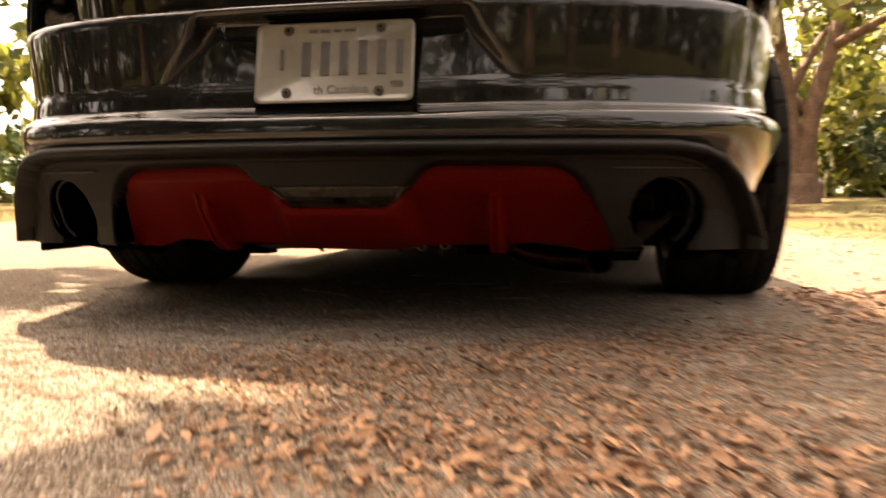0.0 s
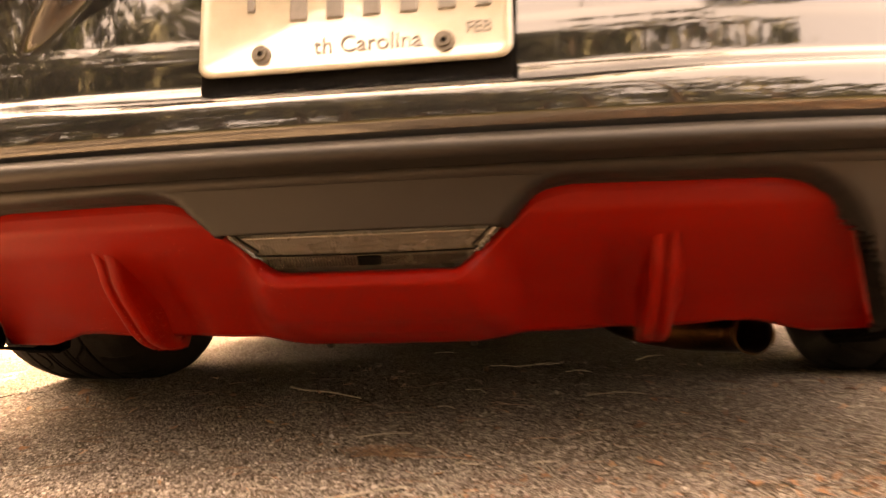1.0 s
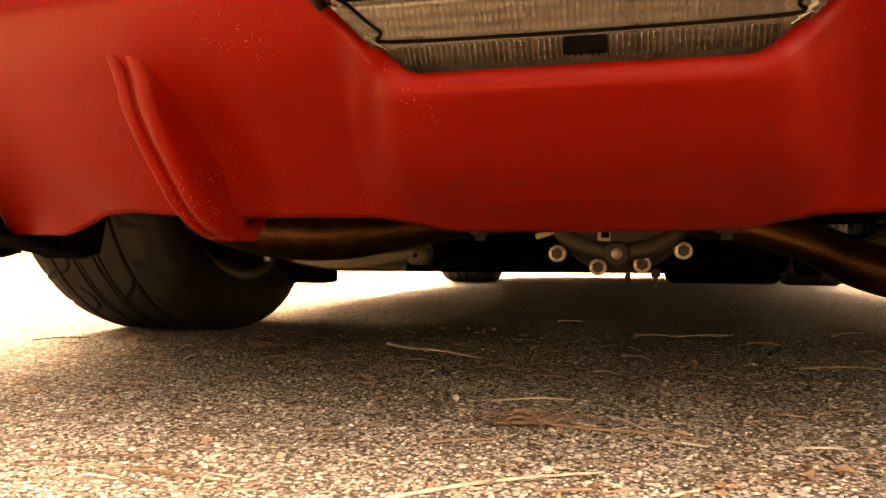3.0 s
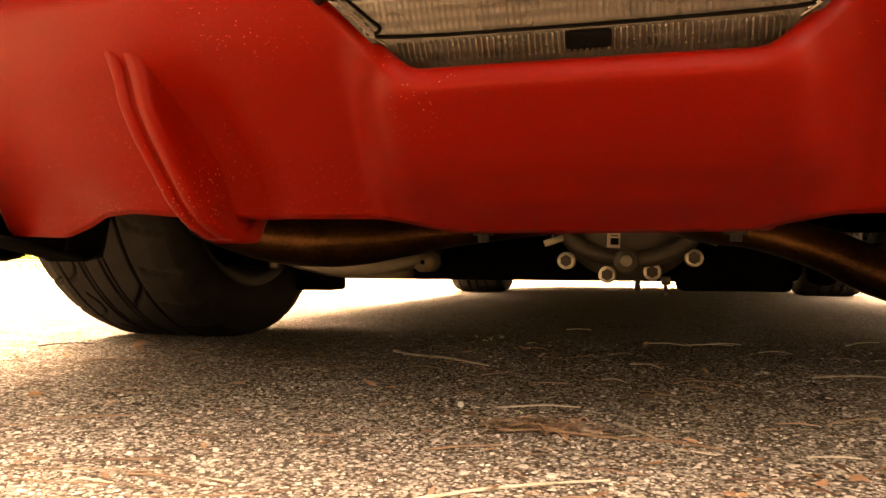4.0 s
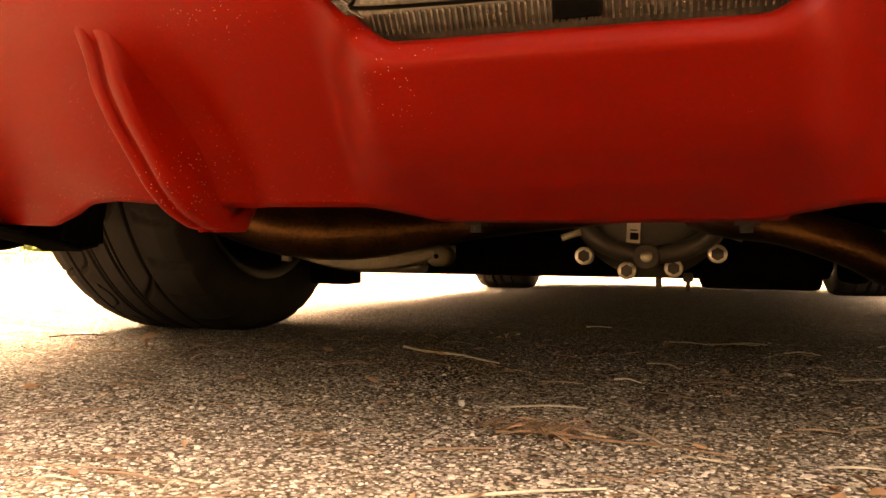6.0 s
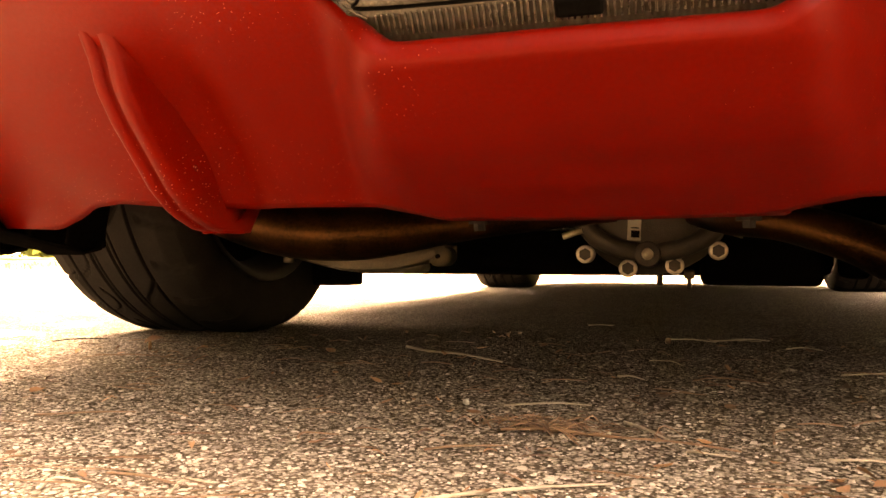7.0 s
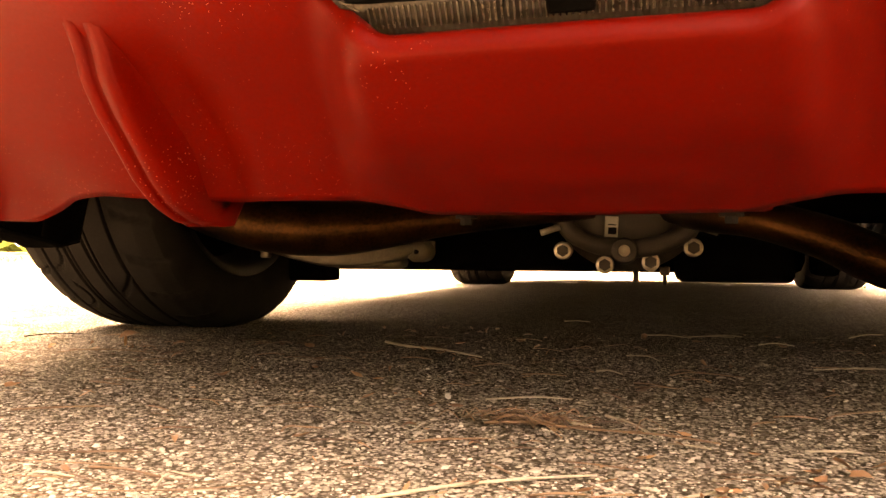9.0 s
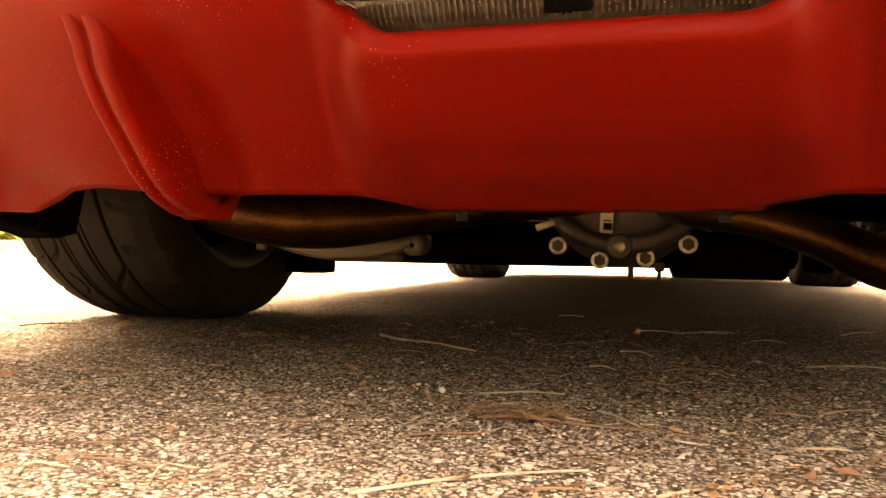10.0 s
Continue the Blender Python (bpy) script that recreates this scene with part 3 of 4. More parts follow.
def build_plate():
    """The plate stands on a black holder in the recess; its characters are plain bars."""
    lean = Euler((radians(-9), 0, 0)).to_matrix()
    base = Vector((0.0075, -0.0195, 0.4375))

    def at(u, v, w=0.0):
        return base + lean @ Vector((u * 0.972, -w, v * 0.972))
    bm = bmesh.new()
    box(bm, at(0, 0.062, -0.014), (0.30, 0.018, 0.165), 0.004, lean)
    part("plate_holder", bm, M_DARK, car, smooth=False)
    plate = thing("licence_plate", "", "")
    plate.parent = car
    for key in list(plate.keys()):
        del plate[key]
    bm = bmesh.new()
    rim = []
    for u, v, a in ((0.140, 0.012, -90), (0.140, 0.140, 0), (-0.140, 0.140, 90), (-0.140, 0.012, 180)):
        for k in range(5):
            t = radians(a + 22.5 * k)
            rim.append((u + 0.0124 * math.cos(t), v + 0.012 * math.sin(t)))
    rings = []
    for inset, w in ((0.0, -0.0015), (0.0, 0.0015), (0.0025, 0.0028), (0.006, 0.0024), (0.008, 0.0008)):
        rings.append([bm.verts.new(at(u * (1 - inset / 0.1524), 0.076 + (v - 0.076) * (1 - inset / 0.076), w)) for u, v in rim])
    for a, b in zip(rings, rings[1:]):
        for k in range(len(a)):
            j = (k + 1) % len(a)
            bm.faces.new((a[k], a[j], b[j], b[k]))
    bm.faces.new(rings[-1])
    bm.faces.new(rings[0][::-1])
    part("sheet", bm, M_PLATE, plate, "cream embossed metal licence plate")
    for u, wide in ((-0.100, 0.012), (-0.052, 0.026), (-0.016, 0.026), (0.020, 0.026), (0.056, 0.026), (0.092, 0.026), (0.126, 0.022)):
        tall = 0.038 if u < -0.09 else 0.062
        bm = bmesh.new()
        box(bm, at(u, 0.083, 0.0012), (wide * 0.62, 0.003, tall), 0.001, lean)
        part("character_bar", bm, M_PLATE_INK, plate, smooth=False)
    for text, u, v, tall in (("th Carolina", 0.016, 0.0165, 0.0225), ("FEB", 0.1215, 0.026, 0.0155)):
        cu = bpy.data.curves.new("lettering", "FONT")
        cu.body, cu.size, cu.align_x, cu.extrude = text, tall, "CENTER", 0.0004
        ob = new("lettering", cu)
        ob.matrix_world = Matrix.Translation(at(u, v, 0.0012)) @ lean.to_4x4() @ pose(0, 0, 0, 90, 0, 0)
        dg = bpy.context.evaluated_depsgraph_get()
        me = bpy.data.meshes.new_from_object(ob.evaluated_get(dg))
        mat = ob.matrix_world.copy()
        bpy.data.objects.remove(ob)
        me.transform(mat)
        me.materials.clear()
        me.materials.append(M_PLATE_INK)
        done = new("lettering", me)
        done.parent = plate
    for u, wide in ((-0.040, 0.016), (-0.018, 0.018), (0.006, 0.014), (0.030, 0.022)):      # small worn wording along the top edge
        bm = bmesh.new()
        box(bm, at(u, 0.1345, 0.001), (wide, 0.002, 0.006), 0.0006, lean)
        part("wording_bar", bm, M_PLATE_INK, plate, smooth=False)
    for u, v in ((-0.089, 0.0195), (0.089, 0.0195), (-0.089, 0.138), (0.089, 0.138)):
        bm = bmesh.new()
        cyl(bm, at(u, v, -0.004), at(u, v, 0.0022), 0.0095, 0.0095, 20)
        cyl(bm, at(u, v, 0.001), at(u, v, 0.0045), 0.0065, 0.0055, 16)
        screw = part("screw", bm, M_CAST, plate, smooth=False)
        bm = bmesh.new()
        cyl(bm, at(u, v, 0.0035), at(u, v, 0.0050), 0.0028, 0.0028, 6)
        part("socket", bm, M_DARK, screw, smooth=False)


build_plate()


# wheels ----------------------------------------------------------------
def tread_cut(u, th):
    """Depth of the tread pattern at u (-1 outer to 1 inner) and angle th."""
    cut = 0.0
    for g, w in ((-0.60, 0.012), (-0.285, 0.014), (-0.225, 0.009), (0.01, 0.018), (0.075, 0.009), (0.40, 0.016)):
        cut = max(cut, 0.011 * (1 - ease(abs(u - g), w, w + 0.007)))
    n = th * 26 / (2 * math.pi)
    if -0.98 < u < -0.66:
        f = (n + 2.3 * (u + 0.78) ** 2 + 0.8 * u) % 1.0
        cut = max(cut, 0.007 * (1 - ease(abs(f - 0.5), 0.034, 0.06)))
    if -0.57 < u < -0.31:                                   # hooks
        a, b = (n * 0.8) % 1.0, (u + 0.60) / 0.28
        cut = max(cut, 0.006 * (1 - ease(abs(math.hypot((a - 0.45) / 0.36, (b - 0.12) / 0.68) - 1), 0.045, 0.10)) * (0 if b < 0.1 or a < 0.3 and b < 0.5 else 1))
    if 0.11 < u < 0.39:
        f = (n * 0.5 + 0.9 * u + 1.2 * (u - 0.2) ** 2) % 1.0
        cut = max(cut, 0.007 * (1 - ease(abs(f - 0.5), 0.024, 0.043)))
    if 0.52 < u < 0.98:
        f = (n - 0.5 * u) % 1.0
        cut = max(cut, 0.005 * (1 - ease(abs(f - 0.5), 0.045, 0.09)))
    return cut


def build_wheel():
    """A wheel whose outer face looks along -x; its foot is at the origin's level below the hub."""
    w, R = 0.134, TYRE_R
    wheel = thing("wheel", "", "")
    for key in list(wheel.keys()):
        del wheel[key]
    prof = [(-0.118, 0.238), (-0.124, 0.245), (-0.133, 0.265), (-0.136, 0.285), (-0.1345, 0.302), (-0.130, 0.315), (-0.1245, 0.3235)]
    us = np.r_[np.linspace(-0.92, 0.48, 168), np.linspace(0.5, 0.92, 16)]
    tread = [(u * w, R - 0.0035 * u * u - 0.008 * max(0, abs(u) - 0.72) / 0.2) for u in us]
    line = prof + tread + [(-h, r) for h, r in prof[::-1]]
    seg = 440
    rows = []
    for h, r in line:
        row = []
        for k in range(seg):
            th = 2 * math.pi * k / seg
            rr = r - tread_cut(h / w, th) if r > 0.318 else r
            row.append((h, rr * math.cos(th), rr * math.sin(th)))
        rows.append(row)
    raw("tyre", *net(rows, closed=True), M_RUBBER, wheel, "black rubber tyre with curved tread grooves")
    v, f = lathe([(0.238, -0.122), (0.243, -0.126), (0.232, -0.124), (0.226, -0.110), (0.214, -0.06), (0.21, 0.06), (0.226, 0.105), (0.240, 0.12)], 72)
    rim = raw("rim", v, f, M_RIM, wheel)
    solid(rim, 0.006)
    for k in range(10):
        t = 2 * math.pi * k / 10
        bm = bmesh.new()
        box(bm, (-0.092, 0.13 * math.cos(t), 0.13 * math.sin(t)), (0.022, 0.20, 0.026), 0.005, Euler((t, 0, 0)).to_matrix())
        part("spoke", bm, M_RIM, rim)
    bm = bmesh.new()
    cyl(bm, (-0.112, 0, 0), (0.02, 0, 0), 0.06, 0.075, 32)
    part("hub", bm, M_RIM, wheel)
    bm = bmesh.new()
    cyl(bm, (-0.005, 0, 0), (0.02, 0, 0), 0.165, 0.165, 48)
    part("brake_disc", bm, M_CAST, wheel, smooth=False)
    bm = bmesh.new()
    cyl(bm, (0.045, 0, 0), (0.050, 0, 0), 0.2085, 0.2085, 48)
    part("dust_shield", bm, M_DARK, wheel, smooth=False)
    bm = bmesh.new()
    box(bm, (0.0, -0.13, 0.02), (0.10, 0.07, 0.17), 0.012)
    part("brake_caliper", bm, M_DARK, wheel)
    return wheel


first = build_wheel()
first.parent = car
WHEEL_X = 0.800
first.matrix_basis = pose(-WHEEL_X, AXLE_R, TYRE_R - 0.004)
for sx, y, turn in ((1, AXLE_R, 180), (-1, AXLE_F, 0), (1, AXLE_F, 180)):
    copy_thing(first, pose(sx * WHEEL_X, y, TYRE_R - 0.004 + ground_z(0, y), 0, 0, turn))


# body shell ------------------------------------------------------------
def half_width(y):
    return float(np.interp(y, [0.20, 0.45, 0.63, 0.97, 1.6, 2.3, 3.0, 3.66, 4.1, 4.4, 4.6, 4.70], [0.79, 0.85, 0.885, 0.935, 0.895, 0.885, 0.90, 0.94, 0.90, 0.80, 0.66, 0.45]))


def top_z(y):
    return float(np.interp(y, [0.12, 0.2, 0.6, 1.0, 3.1, 3.5, 4.2, 4.5, 4.70], [0.94, 1.00, 1.03, 1.03, 1.02, 0.98, 0.88, 0.80, 0.62]))


def arch(y):
    for a in (AXLE_R, AXLE_F):
        if abs(y - a) < 0.375:
            return 0.335 + math.sqrt(0.375 ** 2 - (y - a) ** 2)
    return 0.0


def build_shell():
    ys = sorted(set(np.round(np.r_[np.linspace(0.22, 4.70, 70), AXLE_R + np.linspace(-0.374, 0.374, 25), AXLE_F + np.linspace(-0.374, 0.374, 25)], 4)))
    for sx in (-1, 1):                                      # side panels
        rows = []
        for y in ys:
            w, top = half_width(y), top_z(y)
            low = max(0.135 if y > 0.6 else 0.625, arch(y)) if y < 4.35 else 0.22
            row = []
            for f in np.linspace(0, 1, 18):
                z = low + (top - 0.04 - low) * f
                tuck = float(np.interp(z, [0.13, 0.28, 0.45, 0.66, 0.78, 0.9, 1.0], [0.05, 0.018, 0.006, 0.0, 0.012, 0.05, 0.12]))
                row.append((sx * (w - tuck), y, z))
            rows.append(row if sx > 0 else row)
        verts, faces = net(rows)
        side = raw("side_panel", verts, faces, M_PAINT, car)
        solid(side, 0.012, -1 if sx < 0 else 1)
    rows = []                                               # deck, cowl and bonnet
    for y in ys:
        w, top = half_width(y), top_z(y)
        edge = w - float(np.interp(top - 0.04, [0.15, 0.28, 0.45, 0.66, 0.78, 0.9, 1.0], [0.045, 0.018, 0.006, 0.0, 0.012, 0.05, 0.12]))
        rows.append([(u * edge, y, top - 0.04 * abs(u) ** 3) for u in np.linspace(-1, 1, 25)])
    solid(raw("upper_body", *net(rows), M_PAINT, car, "gloss black bonnet and rear deck"), 0.01)
    rows = []                                               # cabin
    for y, z, w in ((0.55, 1.035, 0.62), (0.9, 1.13, 0.60), (1.3, 1.24, 0.575), (1.7, 1.325, 0.555), (2.1, 1.36, 0.545), (2.4, 1.345, 0.55), (2.7, 1.25, 0.58), (2.95, 1.14, 0.62), (3.15, 1.04, 0.66)):
        base = 1.0
        row = []
        for u in np.linspace(-1, 1, 21):
            wide = w + (0.80 - w) * max(0, abs(u) - 0.6) / 0.4
            x = math.copysign(min(abs(u) / 0.6, 1) * w if abs(u) < 0.6 else wide, u)
            zz = z - 0.035 * min(1, abs(u) / 0.6) ** 3 if abs(u) <= 0.6 else z - 0.035 - (z - 0.035 - base) * (abs(u) - 0.6) / 0.4
            row.append((x, y, zz))
        rows.append(row)
    solid(raw("cabin_glass", *net(rows), M_GLASS, car, "dark tinted cabin glass"), 0.006)
    rows = [[(u * w, y, z + 0.008 - 0.035 * abs(u) ** 3) for u in np.linspace(-1, 1, 17)] for y, z, w in ((1.25, 1.232, 0.57), (1.7, 1.325, 0.55), (2.1, 1.36, 0.54), (2.45, 1.335, 0.55))]
    solid(raw("roof", *net(rows), M_PAINT, car), 0.01)
    # tail panel above the bumper ledge
    rows = []
    for z, d in ((0.617, 0.105), (0.64, 0.10), (0.75, 0.085), (0.88, 0.055), (0.93, 0.03), (0.955, 0.02), (0.97, 0.03), (0.985, 0.08), (0.99, 0.22)):
        row = []
        for k in range(120, 1081, 12):
            x, y, nx, ny = plan_at(k)
            row.append((x + nx * d, y + ny * d, z))
        rows.append(row)
    solid(raw("tail_panel", *net(rows), M_PAINT, car), 0.006)
    for sx in (-1, 1):
        for k in range(3):
            x = sx * (0.42 + 0.10 * k)
            bm = bmesh.new()
            box(bm, (x, plan_y(x) + 0.075, 0.80), (0.055, 0.03, 0.16), 0.008, Euler((-0.25, 0, sx * (0.15 + 0.1 * k))).to_matrix())
            part("tail_lamp", bm, M_LAMP, car, "tall red tail lamp bar")
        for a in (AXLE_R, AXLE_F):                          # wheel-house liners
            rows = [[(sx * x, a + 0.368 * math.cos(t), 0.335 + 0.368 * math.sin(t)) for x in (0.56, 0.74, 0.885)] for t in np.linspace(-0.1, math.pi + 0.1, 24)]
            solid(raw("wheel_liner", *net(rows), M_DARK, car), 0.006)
    bm = bmesh.new()                                        # front grille and air dam
    box(bm, (0, 4.66, 0.42), (0.9, 0.05, 0.26), 0.02)
    part("front_grille", bm, M_PLASTIC, car)
    bm = bmesh.new()
    box(bm, (0, 4.45, 0.19), (1.3, 0.14, 0.06), 0.02)
    part("air_dam", bm, M_PLASTIC, car)


build_shell()


def open_pipe(path, radii, wall=0.0025):
    """Like tube(), but hollow at its far end."""
    back = list(path[:5:-1])
    both = list(path) + back
    rr = list(radii) + [r - wall for r in radii[:5:-1]]
    rows = []
    for k, p in enumerate(both):
        i = k if k < len(path) else len(both) - 1 - k + 6
        i = min(i, len(path) - 1)
        ahead = (path[min(i + 1, len(path) - 1)] - path[max(i - 1, 0)]).normalized()
        side = ahead.cross(Vector((0, 0, 1))).normalized()
        up = side.cross(ahead)
        rows.append([tuple(p + rr[k] * (math.cos(t) * side + math.sin(t) * up)) for t in np.linspace(0, 2 * math.pi, 22, endpoint=False)])
    return net(rows, closed=True)


# underside -------------------------------------------------------------
def build_lower_arm(sx):
    """Curved cast strip under the silencer on one side."""
    arm = smooth_path([(sx * 0.690, 0.80, 0.235), (sx * 0.660, 0.82, 0.205), (sx * 0.61, 0.835, 0.163), (sx * 0.50, 0.85, 0.132), (sx * 0.42, 0.86, 0.131), (sx * 0.36, 0.88, 0.142), (sx * 0.33, 0.90, 0.152)], 40)
    rows = []
    for k, p in enumerate(arm):
        h = 0.010 + 0.005 * ease(k / 40, 0.0, 0.35) * (1 - ease(k / 40, 0.7, 1))
        up = 0.004 + (0.05 if sx > 0 else 0.012) * ease(k / 40, 0.15, 0.45) * (1 - ease(k / 40, 0.62, 0.95))
        rows.append([tuple(p + Vector(o)) for o in ((0, -0.010, up), (0, -0.015, 0), (0, -0.014, -h), (0, 0.0, -h - 0.003), (0, 0.06, -h), (0, 0.06, up))])
    low_arm = raw("lower_arm", *net(rows, closed=True), M_ALLOY, car, "pale cast aluminium lower control arm")
    crisp(low_arm, 0.002)
    bm = bmesh.new()
    cyl(bm, (sx * 0.338, 0.875, 0.137), (sx * 0.338, 0.93, 0.137), 0.017, 0.017, 24)
    eye = part("bush_eye", bm, M_ALLOY, low_arm)
    bm = bmesh.new()
    cyl(bm, (sx * 0.338, 0.872, 0.137), (sx * 0.338, 0.90, 0.137), 0.004, 0.004, 12)
    part("bush_bolt", bm, M_DARK, eye)
    bm = bmesh.new()
    box(bm, (sx * 0.585, 0.822, 0.134), (0.016, 0.014, 0.016), 0.003)
    part("arm_clip", bm, M_ALLOY, low_arm)
    bm = bmesh.new()
    box(bm, (sx * 0.44, 0.93, 0.118), (0.13, 0.05, 0.02), 0.009)
    part("spring_seat", bm, M_ALLOY, low_arm)


def build_underside():
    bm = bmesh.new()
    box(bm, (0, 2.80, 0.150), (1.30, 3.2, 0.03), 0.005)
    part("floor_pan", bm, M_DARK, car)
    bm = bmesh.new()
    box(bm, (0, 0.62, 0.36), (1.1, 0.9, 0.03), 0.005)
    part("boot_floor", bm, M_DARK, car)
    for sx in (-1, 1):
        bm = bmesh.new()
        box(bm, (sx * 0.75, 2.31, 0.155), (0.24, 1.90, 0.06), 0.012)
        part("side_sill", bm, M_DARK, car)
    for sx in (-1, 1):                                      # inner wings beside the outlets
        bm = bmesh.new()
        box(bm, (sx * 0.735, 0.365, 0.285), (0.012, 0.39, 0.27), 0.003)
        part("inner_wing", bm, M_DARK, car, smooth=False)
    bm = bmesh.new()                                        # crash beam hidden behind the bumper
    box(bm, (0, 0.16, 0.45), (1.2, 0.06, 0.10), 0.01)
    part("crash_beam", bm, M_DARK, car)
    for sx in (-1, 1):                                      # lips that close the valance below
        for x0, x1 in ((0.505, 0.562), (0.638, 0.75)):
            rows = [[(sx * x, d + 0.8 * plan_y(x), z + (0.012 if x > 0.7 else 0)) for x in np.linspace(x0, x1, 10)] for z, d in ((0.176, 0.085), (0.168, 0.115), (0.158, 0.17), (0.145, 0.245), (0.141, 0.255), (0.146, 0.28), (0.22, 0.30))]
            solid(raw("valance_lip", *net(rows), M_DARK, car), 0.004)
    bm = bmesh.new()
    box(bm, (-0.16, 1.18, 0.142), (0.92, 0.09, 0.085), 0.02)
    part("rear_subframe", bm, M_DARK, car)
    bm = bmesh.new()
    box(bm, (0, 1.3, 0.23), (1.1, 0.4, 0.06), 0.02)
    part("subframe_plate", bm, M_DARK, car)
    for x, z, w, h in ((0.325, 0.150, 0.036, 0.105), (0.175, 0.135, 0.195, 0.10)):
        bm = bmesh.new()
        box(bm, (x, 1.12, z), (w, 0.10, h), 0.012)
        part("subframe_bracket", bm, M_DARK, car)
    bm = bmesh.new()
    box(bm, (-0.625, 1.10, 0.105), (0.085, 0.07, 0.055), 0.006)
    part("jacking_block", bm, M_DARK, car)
    # differential
    hub = Vector((0, 0.96, 0.235))
    diff = raw("differential", *lathe([(0.001, 0.905), (0.05, 0.907), (0.085, 0.915), (0.10, 0.93), (0.108, 0.945), (0.125, 0.948), (0.128, 0.955), (0.128, 0.975), (0.11, 0.985), (0.115, 1.12), (0.001, 1.14)], 56, "y", (0, 0, 0.235)), M_CAST, car, "cast differential housing with a bolted rear cover")
    for x, y, z in ((-0.103, 0.928, 0.140), (-0.036, 0.937, 0.117), (0.036, 0.936, 0.122), (0.101, 0.928, 0.145), (-0.128, 0.94, 0.218), (0.128, 0.94, 0.218)):
        c = Vector((x, y, z))
        bm = bmesh.new()
        cyl(bm, c + Vector((0, 0.02, 0)), c + Vector((0, -0.006, 0)), 0.0145, 0.0145, 24)
        bolt = part("bolt", bm, M_STEEL, diff)
        crisp(bolt, 0.002)
        bm = bmesh.new()
        cyl(bm, c, c + Vector((0, -0.0085, 0)), 0.0108, 0.0100, 6)
        part("bolt_head", bm, M_BOLT, bolt, smooth=False)
    bm = bmesh.new()
    c = Vector((-0.004, 0.902, 0.140))
    cyl(bm, c + Vector((0, 0.04, 0)), c + Vector((0, -0.004, 0)), 0.022, 0.020, 28)
    plug = part("drain_boss", bm, M_CAST, diff)
    crisp(plug, 0.003)
    bm = bmesh.new()
    cyl(bm, c, c + Vector((0, -0.010, 0)), 0.0095, 0.009, 20)
    part("drain_plug", bm, M_STEEL, plug, "bright steel drain plug")
    for sx in (-1, 1):                                      # raised webs of the cover
        path = smooth_path([(sx * 0.012, 0.916, 0.143), (sx * 0.05, 0.912, 0.150), (sx * 0.085, 0.910, 0.168), (sx * 0.112, 0.915, 0.200)], 12)
        raw("web", *tube(path, 0.015, 12), M_CAST, diff)
    bm = bmesh.new()
    box(bm, (-0.024, 0.903, 0.178), (0.021, 0.002, 0.034), 0.0008, Euler((0.25, 0.06, 0)).to_matrix())
    tag = part("label_tag", bm, M_WHITE, diff, "white paper data tag", smooth=False)
    for k in range(4):
        bm = bmesh.new()
        box(bm, (-0.024 + 0.0005 * k, 0.9015 - 0.0008 * k, 0.190 - (0.0045 if k < 3 else 0.0062) * k), (0.012 if k < 3 else 0.013, 0.0012, 0.0016 if k < 3 else 0.011), 0, Euler((0.25, 0.06, 0)).to_matrix())
        part("print_bar", bm, M_DARK, tag, smooth=False)
    for sx in (-1, 1):                                      # axle shafts, boots and vent stubs
        bm = bmesh.new()
        cyl(bm, (sx * 0.13, 0.98, 0.25), (sx * 0.64, 0.98, 0.30), 0.02, 0.02, 20)
        part("drive_shaft", bm, M_DARK, car)
        v, f = lathe([(0.03, 0.0), (0.05, 0.012), (0.04, 0.022), (0.055, 0.034), (0.044, 0.046), (0.06, 0.06), (0.06, 0.09)], 28, "x", (0.16 if sx > 0 else -0.25, 0.98, 0.26))
        raw("shaft_boot", v, f, M_RUBBER, car)
        raw("breather_stub", *tube([Vector((sx * 0.105, 0.90, 0.178)), Vector((sx * 0.135, 0.895, 0.168))], 0.0055, 10), M_STEEL, car)
    raw("drain_stub", *tube([Vector((0.012, 0.98, 0.11)), Vector((0.012, 0.98, 0.088))], 0.005, 8), M_CAST, car)
    bm = bmesh.new()
    box(bm, (0.058, 0.97, 0.107), (0.016, 0.02, 0.014), 0.002)
    box(bm, (0.058, 0.97, 0.094), (0.007, 0.007, 0.022), 0.001)
    part("hose_clamp", bm, M_BOLT, car, smooth=False)
    # exhaust: two bent pipes that end open before the outlets
    path = smooth_path([(0.07, 0.86, 0.205), (0.11, 0.77, 0.190), (0.17, 0.705, 0.180), (0.24, 0.665, 0.156), (0.30, 0.65, 0.127), (0.38, 0.642, 0.111), (0.455, 0.632, 0.108), (0.484, 0.600, 0.110), (0.488, 0.578, 0.110)], 44)
    pipe = raw("exhaust_pipe", *open_pipe(path, [0.024 + 0.009 * ease(k / 44, 0.2, 0.7) for k in range(45)]), M_RUST, car, "bent heat-browned exhaust pipe with an open end")
    path = smooth_path([(-0.05, 0.86, 0.215), (-0.18, 0.83, 0.200), (-0.30, 0.79, 0.184), (-0.42, 0.755, 0.173), (-0.53, 0.735, 0.178), (-0.63, 0.72, 0.208), (-0.70, 0.70, 0.25)], 44)
    raw("exhaust_pipe", *open_pipe(path, [0.026 + 0.017 * ease(k / 44, 0.25, 0.55) for k in range(45)]), M_RUST, car)
    # lower arms: curved cast strips under the silencers
    for sx in (1, -1):
        build_lower_arm(sx)
    # coil springs
    for sx in (-1, 1):
        path = [Vector((sx * 0.46 + 0.05 * math.cos(t), 1.0 + 0.05 * math.sin(t), 0.12 + 0.022 * t / 6.283)) for t in np.linspace(0, 6 * 6.283, 110)]
        raw("coil_spring", *tube(path, 0.007, 8), M_CAST, car)
